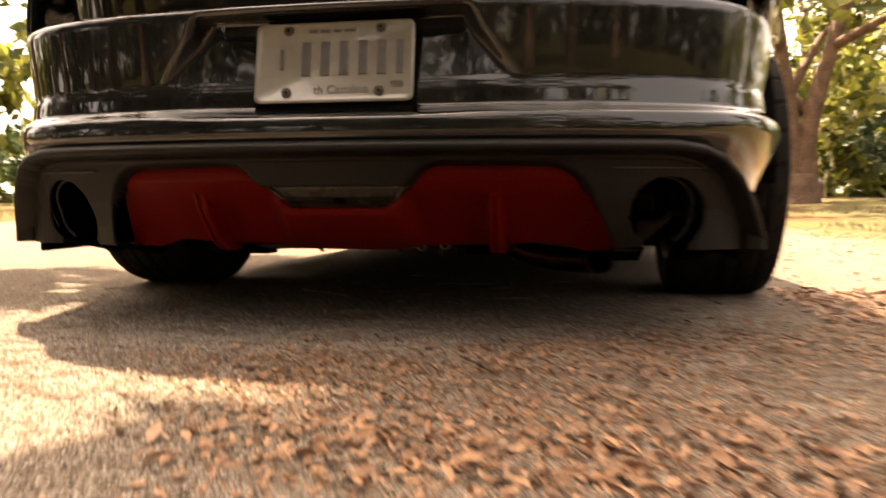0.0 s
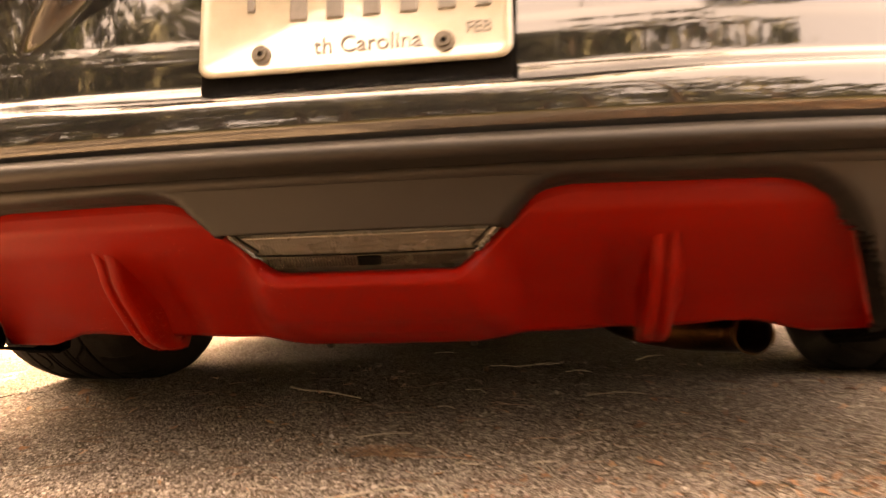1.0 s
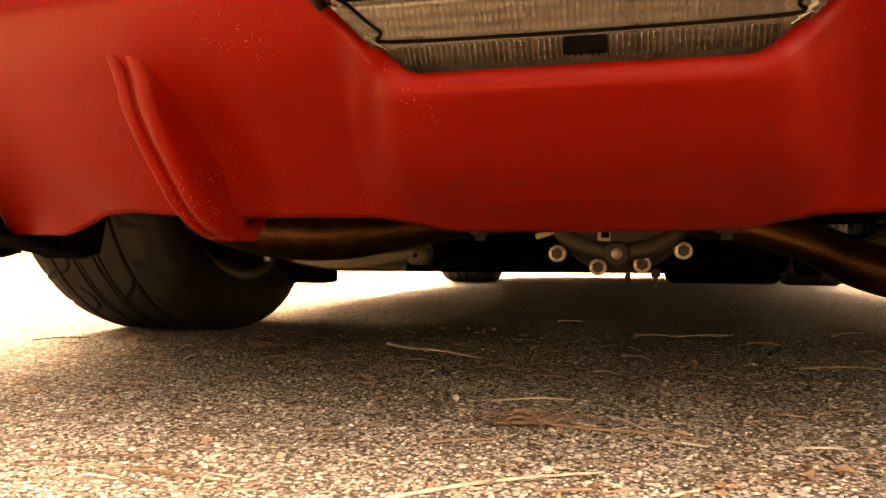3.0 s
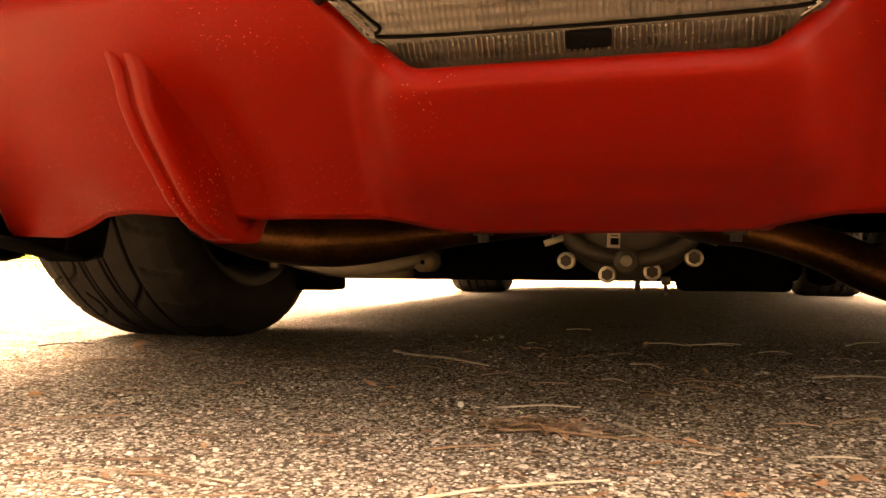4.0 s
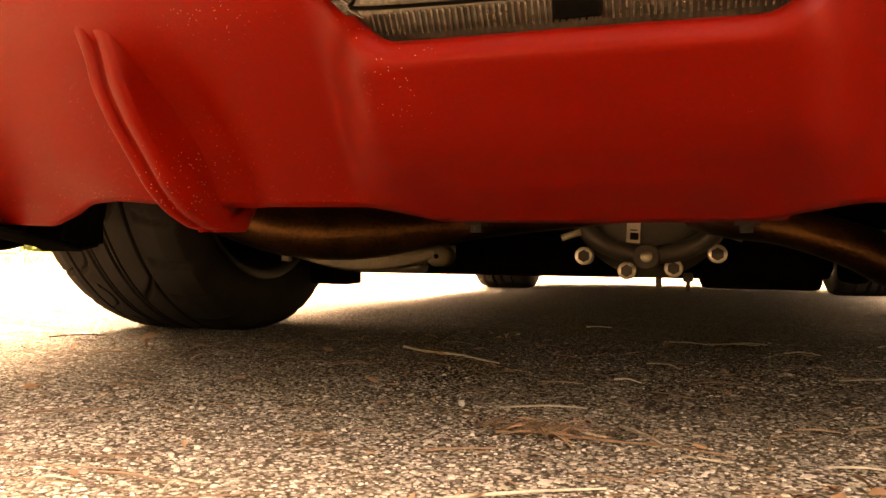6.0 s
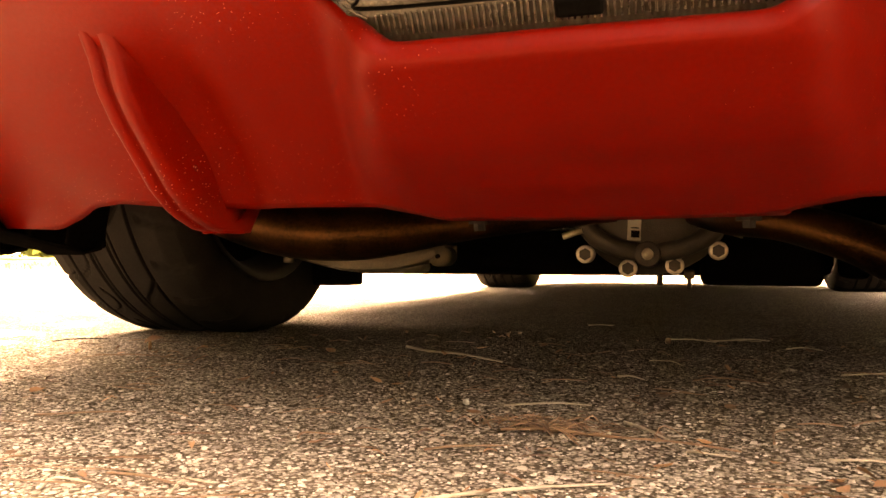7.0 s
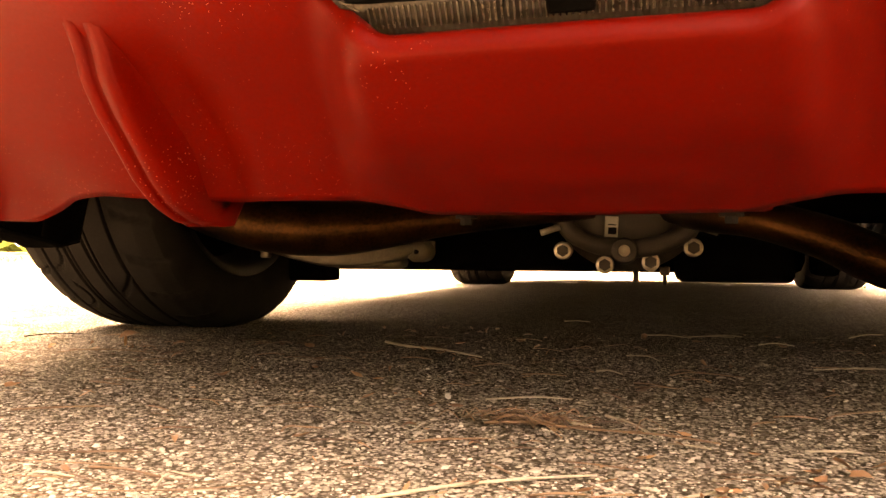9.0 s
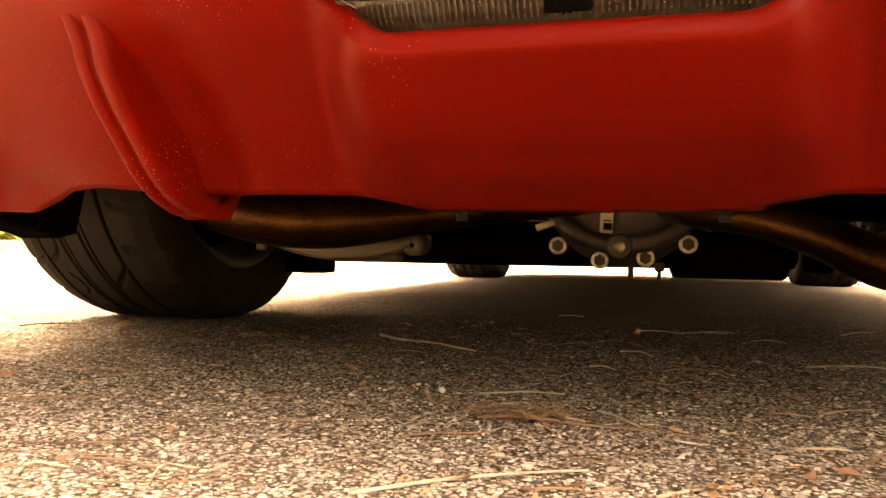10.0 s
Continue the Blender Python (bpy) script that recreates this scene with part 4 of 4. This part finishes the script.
    # bolts and tabs along the diffuser's lower edge
    for x in (-0.08, 0.089):
        bm = bmesh.new()
        box(bm, (x, 0.168, 0.1665), (0.045, 0.03, 0.003), 0.001)
        tab = part("fixing_tab", bm, M_RED, car, smooth=False)
        bm = bmesh.new()
        cyl(bm, (x, 0.166, 0.167), (x, 0.166, 0.1615), 0.0075, 0.0075, 20)
        cyl(bm, (x, 0.166, 0.163), (x, 0.166, 0.157), 0.0045, 0.0042, 6)
        part("fixing_bolt", bm, M_RUBBER, tab, smooth=False)


build_underside()


# ---- trees, bushes and distance ----


def leaf_mesh(centres, size, seed, flat=0.35):
    """Verts and faces of small pointed leaves, two triangles each, at random turns."""
    r = np.random.default_rng(seed)
    n = len(centres)
    a = r.normal(size=(n, 3))
    a /= np.linalg.norm(a, axis=1)[:, None]
    b = np.cross(a, r.normal(size=(n, 3)))
    b /= np.linalg.norm(b, axis=1)[:, None]
    s = size * r.uniform(0.55, 1.3, (n, 1))
    a, b = a * s, b * s * 0.55
    lift = np.cross(a, b) / s * flat
    v = np.stack([centres - a, centres + b + lift, centres + a, centres - b + lift], 1).reshape(-1, 3)
    faces = [(4 * k + i, 4 * k + j, 4 * k + l) for k in range(n) for i, j, l in ((0, 1, 2), (0, 2, 3))]
    return v, faces


def crown_points(blobs, n, seed):
    r = np.random.default_rng(seed)
    out = []
    weights = np.array([b[3] ** 2 for b in blobs])
    for (x, y, z, rad), c in zip(blobs, (n * weights / weights.sum()).astype(int)):
        clumps = r.normal(size=(max(4, c // 45), 3))
        clumps = clumps / np.linalg.norm(clumps, axis=1)[:, None] * r.uniform(0.45, 1.0, (len(clumps), 1)) * rad
        pick = r.integers(0, len(clumps), c)
        p = clumps[pick] + r.normal(size=(c, 3)) * rad * 0.16
        out.append(p * [1, 1, 0.8] + [x, y, z])
    return np.concatenate(out)


def build_tree(height, girth, spread, seed, leaves=5200, fork=False, moss=0, lean=None, foliage=None):
    """A tapered trunk with limbs and an uneven crown of small leaves."""
    r = np.random.default_rng(seed)
    tree = thing("tree", "tall leafy tree with brown fissured bark", "tree")
    verts, faces = [], []

    def limb(points, r0, r1, n=14, seg=11):
        p = smooth_path(points, n)
        v, f = tube(p, [r0 + (r1 - r0) * (k / n) ** 0.8 for k in range(n + 1)], seg)
        off = len(verts)
        verts.extend(v)
        faces.extend(tuple(i + off for i in q) for q in f)
        return p
    stems = [(-0.45, 0.1), (0.75, -0.15)] if fork else [lean or (r.uniform(-0.5, 0.5), r.uniform(-0.5, 0.5))]
    blobs = []
    flare = [(0, 0, -0.1), (0, 0, height * 0.05)]
    limb(flare, girth * 1.5, girth * 1.02, 6)
    for dx, dy in stems:
        top = (dx * height * 0.22, dy * height * 0.22, height * 0.8)
        main = limb([(0, 0, 0.02), (dx * 0.3, dy * 0.3, height * 0.14), (dx * 1.2, dy * 1.2, height * 0.4), top], girth * (0.72 if fork else 1.0), girth * 0.16, 18)
        for k in range(7):
            q = main[6 + int(k * 1.7)]
            ang, out = r.uniform(0, 6.28), spread * r.uniform(0.5, 1.0)
            end = q + Vector((math.cos(ang) * out, math.sin(ang) * out, height * r.uniform(0.02, 0.2)))
            mid = q.lerp(end, 0.5) + Vector((0, 0, 0.06 * height * r.uniform(-0.3, 1)))
            limb([q, mid, end], girth * 0.34, girth * 0.05, 10, 8)
            blobs.append((end.x, end.y, end.z, spread * r.uniform(0.28, 0.5)))
            blobs.append((mid.x, mid.y, mid.z + 0.4, spread * r.uniform(0.2, 0.34)))
        blobs.append((top[0], top[1], top[2] + 0.3, spread * 0.5))
    raw("trunk", verts, faces, M_BARK, tree)
    v, f = leaf_mesh(crown_points(blobs, leaves, seed), 0.17, seed)
    raw("crown", v, f, foliage or M_LEAF, tree, smooth=False)
    if moss:
        pts = []
        for k in range(moss):
            b = blobs[r.integers(len(blobs))]
            x, y = b[0] + r.normal() * b[3] * 0.6, b[1] + r.normal() * b[3] * 0.6
            z0, ln = b[2] - b[3] * 0.3, r.uniform(0.8, 2.6)
            for q in range(26):
                pts.append((x + r.normal() * 0.07, y + r.normal() * 0.07, z0 - ln * q / 26))
        v, f = leaf_mesh(np.array(pts), 0.10, seed + 1)
        v = v.reshape(-1, 4, 3)
        mid = v.mean(1, keepdims=True)
        v = (mid + (v - mid) * [0.5, 0.5, 1.6]).reshape(-1, 3)
        tagged(raw("moss", v, f, M_MOSS, tree, smooth=False), kind="stuff")
    return tree


def plant(proto, x, y, turn, size):
    return copy_thing(proto, Matrix.Translation((x, y, ground_z(x, y) - 0.02)) @ pose(0, 0, 0, 0, 0, turn) @ Matrix.Diagonal((size, size, size, 1)))


fork_tree = build_tree(11, 0.33, 3.6, 11, 5200, fork=True, moss=60)
tagged(fork_tree, "forked brown-barked tree with hanging grey moss on a bank", "tree", "trees")
fork_tree.matrix_basis = Matrix.Translation((4.15, 13.6, ground_z(4.15, 13.6) - 0.02)) @ pose(0, 0, 0, 0, 0, 8)
oak = build_tree(12, 0.30, 4.2, 21, 6500, moss=25)
oak.matrix_basis = Matrix.Translation((-9.5, 17, ground_z(-9.5, 17)))
pine = build_tree(14, 0.22, 3.0, 31, 4200)
pine.matrix_basis = Matrix.Translation((13, 12, ground_z(13, 12)))
tagged(pine, "slender tall tree with a light leafy crown", "tree", "trees")
# unseen trees behind the camera, added to break up and darken paint reflections
rear_tree = build_tree(12, 0.28, 4.0, 52, 6500, moss=30, foliage=M_REAR_LEAF)
rear_tree.matrix_basis = Matrix.Translation((-10.5, -9.5, -0.02))
tagged(rear_tree, "unseen mossy tree behind the camera, leaves darkened for reflections", "tree", "trees")
sparse_tree = build_tree(13, 0.20, 3.2, 61, 1700, moss=45, foliage=M_REAR_LEAF)
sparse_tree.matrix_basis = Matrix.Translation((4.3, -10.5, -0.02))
tagged(sparse_tree, "unseen thin-crowned mossy tree behind the camera, leaves darkened for reflections", "tree", "trees")
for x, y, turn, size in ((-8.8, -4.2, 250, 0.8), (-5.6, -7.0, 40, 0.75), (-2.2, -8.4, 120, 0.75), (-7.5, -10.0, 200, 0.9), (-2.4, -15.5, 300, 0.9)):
    plant(rear_tree, x, y, turn, size)
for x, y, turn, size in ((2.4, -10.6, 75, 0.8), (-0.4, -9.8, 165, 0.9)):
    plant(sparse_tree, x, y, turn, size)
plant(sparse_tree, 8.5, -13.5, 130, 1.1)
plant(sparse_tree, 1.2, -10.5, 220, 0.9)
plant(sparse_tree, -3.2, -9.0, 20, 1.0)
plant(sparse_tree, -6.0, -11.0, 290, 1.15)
tagged(oak, "broad oak tree with a spreading green crown", "tree", "trees")
shade_tree = build_tree(12, 0.30, 3.0, 44, 2500, lean=(1.4, -0.9))
shade_tree.matrix_basis = Matrix.Translation((-3.4, 1.2, 0))
tagged(shade_tree, "leaning tree whose crown overhangs the drive", "tree", "trees")
ring = [(0, -15, 26, 30, 1.1), (1, 19, 25, 60, 1.2), (0, 8, 27, 140, 1.0), (1, -4, 31, 200, 1.3), (0, -18, 12, 10, 0.9),
        (1, 15, 4, 170, 1.0),
        (0, 20, 14, 220, 1.2), (1, -22, -2, 45, 1.3), (0, -4, -23, 77, 1.3), (0, -17, -19, 240, 1.3), (1, 1, -26, 100, 1.4), (0, -8.5, -5.5, 200, 0.9), (1, -2, -17, 20, 1.0), (1, 0.5, -21, 80, 1.1), (1, 9, -24, 200, 0.8), (1, 4.6, -27, 30, 0.75),  (1, -10, -2.5, 10, 1.1)]
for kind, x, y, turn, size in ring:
    # anything behind the car takes the darkened leaves
    plant(rear_tree if y < -1 else (oak, pine)[kind], x, y, turn, size * (0.85 if y < -1 and kind else 1))


def build_bush(x, y, wide, tall, seed):
    bush = thing("bush", "dense dark green bush on the bank", "bush", (x, y, ground_z(x, y)), "bushes")
    r = np.random.default_rng(seed)
    blobs = [(r.normal() * wide * 0.4, r.normal() * wide * 0.3, tall * r.uniform(0.25, 0.75), wide * r.uniform(0.3, 0.5)) for _ in range(9)]
    v, f = leaf_mesh(crown_points(blobs, 2600, seed), 0.085, seed)
    v[:, 2] = np.maximum(v[:, 2], 0.01)
    raw("crown", v, f, M_BUSH, bush, smooth=False)
    vs, fs = [], []
    for k in range(5):
        a = 6.28 * k / 5
        tv, tf = tube(smooth_path([(0, 0, -0.05), (0.2 * math.cos(a), 0.2 * math.sin(a), tall * 0.3), (wide * 0.35 * math.cos(a), wide * 0.35 * math.sin(a), tall * 0.6)], 6), 0.02, 6)
        fs += [tuple(i + len(vs) for i in q) for q in tf]
        vs += tv
    raw("stem", vs, fs, M_BARK, bush)


for args in ((6.6, 14.0, 1.6, 2.4, 3), (8.6, 15.5, 2.0, 2.6, 4), (-9, 21, 2.4, 2.6, 5), (-13, 16, 2.2, 2.2, 6), (3.2, 24, 2.6, 2.4, 8), (12, 20, 2.4, 3, 9)):
    build_bush(*args)


def build_far_woods():
    """A ring of leaf masses round the place, open towards the sky in parts."""
    r = np.random.default_rng(5)
    blobs = []
    for k in range(150):
        a = 2 * math.pi * k / 150 + r.normal() * 0.02
        d = r.uniform(30, 44)
        tall = 7 + 4 * math.sin(3 * a + 1) + r.uniform(-2, 3)
        tall *= 1 - 0.75 * max(0, 1 - abs((a - radians(295) + math.pi) % (2 * math.pi) - math.pi) / radians(32))    # a clearing
        # doubled low masses and least heights added to keep low sky light out
        for q in (0, 0, 0.7, 1, 2, 3):
            blobs.append((d * math.cos(a), d * math.sin(a), max(1.2, max(tall, 9.0 if math.sin(a) < 0.1 else 6.0) * (q + 0.4) / 4), r.uniform(1.6, 3.0)))
    v, f = leaf_mesh(crown_points(blobs, 66000, 5), 0.42, 5)
    v[:, 2] = np.maximum(v[:, 2], 0.0)
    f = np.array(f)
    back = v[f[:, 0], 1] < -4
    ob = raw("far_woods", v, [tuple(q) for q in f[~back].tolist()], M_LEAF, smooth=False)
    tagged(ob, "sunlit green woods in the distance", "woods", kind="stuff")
    # rear part of the same ring, its leaves darkened for the reflections
    ob = raw("dark_woods", v, [tuple(q) for q in f[back].tolist()], M_REAR_LEAF, smooth=False)
    tagged(ob, "unseen woods behind the drive, leaves darkened for reflections", "woods", kind="stuff")


build_far_woods()


# ---- grass and litter ----
def build_grass():
    r = np.random.default_rng(12)
    n = 16000
    x = np.where(r.random(n) < 0.7, r.uniform(2.8, 14, n), r.uniform(-14, -7, n))
    y = r.uniform(2, 20, n)
    patch = np.array([noise.noise((a * 0.45, b * 0.45, 3)) for a, b in zip(x, y)])
    keep = patch > 0.02
    x, y = x[keep], y[keep]
    n = len(x)
    z = np.array([ground_z(a, b) for a, b in zip(x, y)])
    t, h = r.uniform(0, 6.28, n), r.uniform(0.03, 0.10, n)
    dx, dy = np.cos(t) * 0.008, np.sin(t) * 0.008
    lean = r.normal(size=(n, 2)) * 0.02
    v = np.stack([np.stack([x - dx, y - dy, z - 0.004], 1), np.stack([x + dx, y + dy, z - 0.004], 1), np.stack([x + lean[:, 0], y + lean[:, 1], z + h], 1)], 1).reshape(-1, 3)
    ob = raw("grass", v, [(3 * k, 3 * k + 1, 3 * k + 2) for k in range(n)], M_GRASS, smooth=False)
    tagged(ob, "patchy short green and straw-coloured grass", "grass", kind="stuff")


build_grass()


def litter_share(x, y):
    """How thickly dry leaves lie: thick behind the car and to its right, thin under it and to its left."""
    a = ease(0.10 - y + 0.42 * max(-0.5, x), -0.02, 0.42)
    if x > 0.95:
        a = max(a, 0.85)
    a *= ease(x + 0.35 + 0.83 * (y + 0.15), -0.15, 0.30) if y < 0 else ease(x, -0.1, 0.5)
    wave = 0.5 + 0.9 * noise.noise((x * 2.3, y * 2.3, 1.7))
    return max(0.11 if 0 < y < 0.26 - 0.5 * max(0, 0.25 - x) and x > -0.1 else 0.012, a * min(1, max(0.12, wave + 0.25)))


def build_litter():
    """Curled dry leaves; each has a midrib fold and a pointed outline."""
    r = np.random.default_rng(3)
    verts, faces = [], []
    outline = [(-1.0, 0), (-0.6, 0.42), (0.0, 0.55), (0.55, 0.34), (1.0, 0), (0.55, -0.34), (0.0, -0.55), (-0.6, -0.42)]
    made = 0
    while made < 50000:
        far = r.random() < 0.2
        x, y = (r.uniform(0.9, 4.5), r.uniform(-1.5, 7)) if far else (r.uniform(-0.8, 1.7), r.uniform(-1.35, 1.0))
        if r.random() > litter_share(x, y):
            continue
        size, turn, curl = min(0.0115, 0.0030 + r.gamma(2.2, 0.0017)), r.uniform(0, 6.28), r.uniform(-0.8, 1.1)
        size *= (1.45, 1.1, 0.6)[made % 3]
        if -0.45 < y < 0.35:
            size = min(size, 0.0075)
        tip, roll = r.normal() * 0.26, r.normal() * 0.36
        m = Matrix.Translation((x, y, ground_z(x, y))) @ Euler((roll, tip, turn)).to_matrix().to_4x4()
        wide = r.uniform(0.3, 0.95)
        jag = r.uniform(0.7, 1.25, 8)
        pts = [(u * size * jag[q], v * size * wide * jag[-q], size * (curl * 0.45 * u * u + 0.5 * abs(v) * abs(curl) + 0.05)) for q, (u, v) in enumerate(outline)]
        pts += [(u * size, 0, size * curl * 0.45 * u * u) for u in (-0.5, 0.1, 0.6)]
        got = [m @ Vector(p) for p in pts]
        low = min(p.z for p in got) - ground_z(x, y)
        o = len(verts)
        verts += [(p.x, p.y, p.z - low + 0.002) for p in got]
        for q in ((0, 1, 8), (1, 2, 9, 8), (2, 3, 10, 9), (3, 4, 10), (0, 8, 7), (7, 8, 9, 6), (6, 9, 10, 5), (5, 10, 4)):
            faces.append(tuple(o + i for i in q))
        made += 1
    ob = raw("leaf_litter", verts, faces, M_LITTER, smooth=True)
    tagged(ob, "scattered dry brown and tan fallen leaves", "leaves", kind="stuff")


build_litter()


def build_aggregate():
    """Small stones standing out of the worn asphalt round the rear of the car, sparser and flatter beneath it for
    shade.
    """
    r = np.random.default_rng(9)
    many, few = 62000, 16000
    x = np.r_[r.uniform(-0.95, 0.72, many), np.where(r.random(few) < 0.7, r.uniform(-0.95, 0.75, few), r.uniform(-2.2, 1.7, few))]
    # fewer pale stones under the car, to deepen the shade there
    y = np.r_[-0.02 + 1.7 * r.random(many) ** 2.3 - r.gamma(1.3, 0.055, many), np.where(r.random(few) < 0.7, r.uniform(-0.1, 0.8, few), r.uniform(-1.2, 2.4, few))]
    n = len(x)
    s = np.r_[r.gamma(1.6, 0.00046, many), r.gamma(4, 0.00042, few)] + 0.0007
    low = -0.012 * np.clip(y - 1, 0, 5)
    t = r.uniform(0, 6.28, n)
    ring = [(math.cos(a), math.sin(a)) for a in np.linspace(0, 6.283, 6)[:-1]]
    jit = r.uniform(0.65, 1.25, (n, 5))
    # stones sink with y, so those beneath the car catch less light
    tops = r.uniform(0.05, 0.55, n) * np.r_[np.ones(many), 0.4 * np.ones(few)] * np.clip(1.25 - 0.9 * y, 0.15, 1)
    c, sn = np.cos(t), np.sin(t)
    el = r.uniform(0.6, 1.0, n)
    cols = []
    for lev, grow, rise in ((0, 1.0, -0.35), (1, 0.62, 1.0)):
        for k, (a, b) in enumerate(ring):
            px, py = a * jit[:, k] * grow, b * jit[:, k] * grow * el
            cols.append(np.stack([x + s * (px * c - py * sn), y + s * (px * sn + py * c), s * tops * rise + low], 1))
    v = np.stack(cols, 1).reshape(-1, 3)
    faces = []
    for k in range(n):
        o = 10 * k
        faces.append((o + 5, o + 6, o + 7, o + 8, o + 9))
        for i in range(5):
            j = (i + 1) % 5
            faces.append((o + i, o + j, o + 5 + j, o + 5 + i))
    ob = raw("aggregate", v, faces, M_STONE, smooth=False)
    tagged(ob, "small pale and grey stones set in the asphalt", "gravel", kind="stuff")


build_aggregate()


def twig(points, r0, r1, material, label, forks=(), lift=0.0):
    """A thin bent stick lying on the ground, with side shoots."""
    pts = [(x, y, r0 + z) for x, y, z in points]
    path = smooth_path(pts, 6 * (len(pts) - 1))
    n = len(path) - 1
    v, f = tube(path, [(r0 + (r1 - r0) * k / n) * (1 + 0.18 * math.sin(k * 2.1)) for k in range(n + 1)], 7)
    ob = raw("twig", v, f, material)
    for fork in forks:
        p = smooth_path(fork, 6)
        fv, ff = tube(p, [r1 * 0.7 * (1 - 0.08 * k) for k in range(7)], 6)
        raw("shoot", fv, ff, material, ob)
    return tagged(ob, label, "twig", "fallen twigs")


def build_twigs():
    twig([(-0.339, 0.729, 0.003), (-0.30, 0.705, 0.001), (-0.24, 0.675, 0.002), (-0.173, 0.631, 0)], 0.0022, 0.0013, M_PALE, "bent pale twig lying on the asphalt")
    r = np.random.default_rng(17)
    known = [((-0.738, 0.548), (-0.605, 0.551), M_TWIG), ((-0.531, 0.342), (-0.484, 0.332), M_TWIG), ((-0.232, 0.194), (-0.206, 0.212), M_TWIG), ((-0.128, 0.188), (-0.071, 0.217), M_TWIG), 
             ((-0.304, 0.072), (-0.243, 0.065), M_TWIG), ((-0.319, 0.033), (-0.298, 0.052), M_PALE), ((-0.235, 0.041), (-0.225, 0.073), M_PALE), ((0.144, 0.24), (0.182, 0.246), M_PALE), 
             ((0.223, 0.646), (0.291, 0.669), M_PALE), ((-0.109, 0.363), (-0.031, 0.386), M_PALE), ((0.007, 0.708), (0.049, 0.668), M_PALE), ((0.053, 0.236), (0.082, 0.23), M_PALE), 
             ((0.05, 0.103), (0.096, 0.138), M_PALE), ((0.06, 0.557), (0.139, 0.563), M_TWIG), ((0.181, 0.36), (0.235, 0.409), M_TWIG), ((0.114, 0.278), (0.138, 0.336), M_TWIG), 
             ((-0.493, 0.201), (-0.417, 0.238), M_TWIG), ((-0.924, 0.661), (-0.865, 0.719), M_DARK)]
    for (x0, y0), (x1, y1), mat in known:
        mx, my = (x0 + x1) / 2 + r.normal() * 0.006, (y0 + y1) / 2 + r.normal() * 0.006
        twig([(x0, y0, 0), (mx, my, 0.002), (x1, y1, 0)], 0.0010, 0.0007, mat, "thin straw-coloured twig on the asphalt" if mat is not M_DARK else "thin dark twig on the asphalt")
    for k in range(9):                                      # pale sticks scattered under the car
        x0, y0, a, ln = r.uniform(-0.25, 0.75), r.uniform(0.5, 1.25), r.normal() * 0.35, r.uniform(0.03, 0.09)
        twig([(x0, y0, 0), (x0 + ln * 0.5, y0 + 0.5 * ln * a + r.normal() * 0.004, 0.002), (x0 + ln, y0 + ln * a, 0)], 0.0013, 0.0008, M_PALE, "short bleached stick under the car")
    # the tangle of needles and bark behind the car
    twig([(-0.087, 0.256, 0.002), (-0.051, 0.259, 0.004), (-0.009, 0.253, 0.003), (0.049, 0.249, 0.003), (0.089, 0.242, 0.001)], 0.0013, 0.0008, M_TWIG,
         "long brown twig with wiry side shoots in a tangle of needles",
         [[(0.029, 0.249, 0.004), (0.037, 0.253, 0.015), (0.061, 0.245, 0.003)], [(-0.051, 0.259, 0.004), (-0.045, 0.262, 0.010), (-0.040, 0.261, 0.019)]])
    twig([(-0.05, 0.298, 0.002), (-0.021, 0.271, 0.003), (-0.003, 0.266, 0.002)], 0.0016, 0.0011, M_PALE, "grey flaking bark-covered twig on the asphalt")
    twig([(0.004, 0.311, 0.002), (0.026, 0.28, 0.003), (0.044, 0.253, 0.001)], 0.0013, 0.0008, M_PALE, "grey flaking bark-covered twig on the asphalt")
    twig([(-0.116, 0.056, 0.0), (-0.082, 0.084, 0.001), (-0.07, 0.094, 0.001), (-0.035, 0.117, 0.001), (0.009, 0.142, 0.0)], 0.0014, 0.0009, M_PALE, "long bleached stick lying among fallen leaves")
    vs, fs = [], []
    for k in range(1300):                                   # dry needles: a tuft and strays
        tuft = k < 70
        x, y = (-0.067 + r.normal() * 0.022, 0.271 + r.normal() * 0.008) if tuft else (r.uniform(-0.9, 0.7), r.uniform(0.02, 0.85)) if k < 300 else (r.uniform(-0.9, 1.6), r.uniform(-1.3, 0.1))
        a, ln = r.normal() * (0.9 if tuft else 0.5), r.uniform(0.012, 0.05) if k < 300 else r.uniform(0.03, 0.10)
        z = r.uniform(0.001, 0.006) if tuft else 0.0022
        p = smooth_path([(x, y, z), (x + ln * 0.5 * math.cos(a), y + ln * 0.5 * math.sin(a), z + (0.006 if tuft else 0.002)), (x + ln * math.cos(a + 0.3), y + ln * math.sin(a + 0.3), max(0.001, z - 0.002))], 4)
        v, f = tube(p, r.uniform(0.0003, 0.0008), 5)
        fs += [tuple(i + len(vs) for i in q) for q in f]
        vs += v
    tagged(raw("dry_needles", vs, fs, M_TWIG), "loose brown dry needles and straw on the asphalt", "needles", kind="stuff")
    bm = bmesh.new()
    bmesh.ops.create_icosphere(bm, subdivisions=2, radius=0.0033, matrix=Matrix.Translation((-0.144, 0.358, 0.0032)))
    for v in bm.verts:
        v.co += Vector([0.0011 * noise.noise(v.co * 300 + Vector((k, 0, 0))) for k in range(3)])
    tagged(part("pebble", bm, M_WHITE), "small white pebble lying on the asphalt", "pebble")


build_twigs()
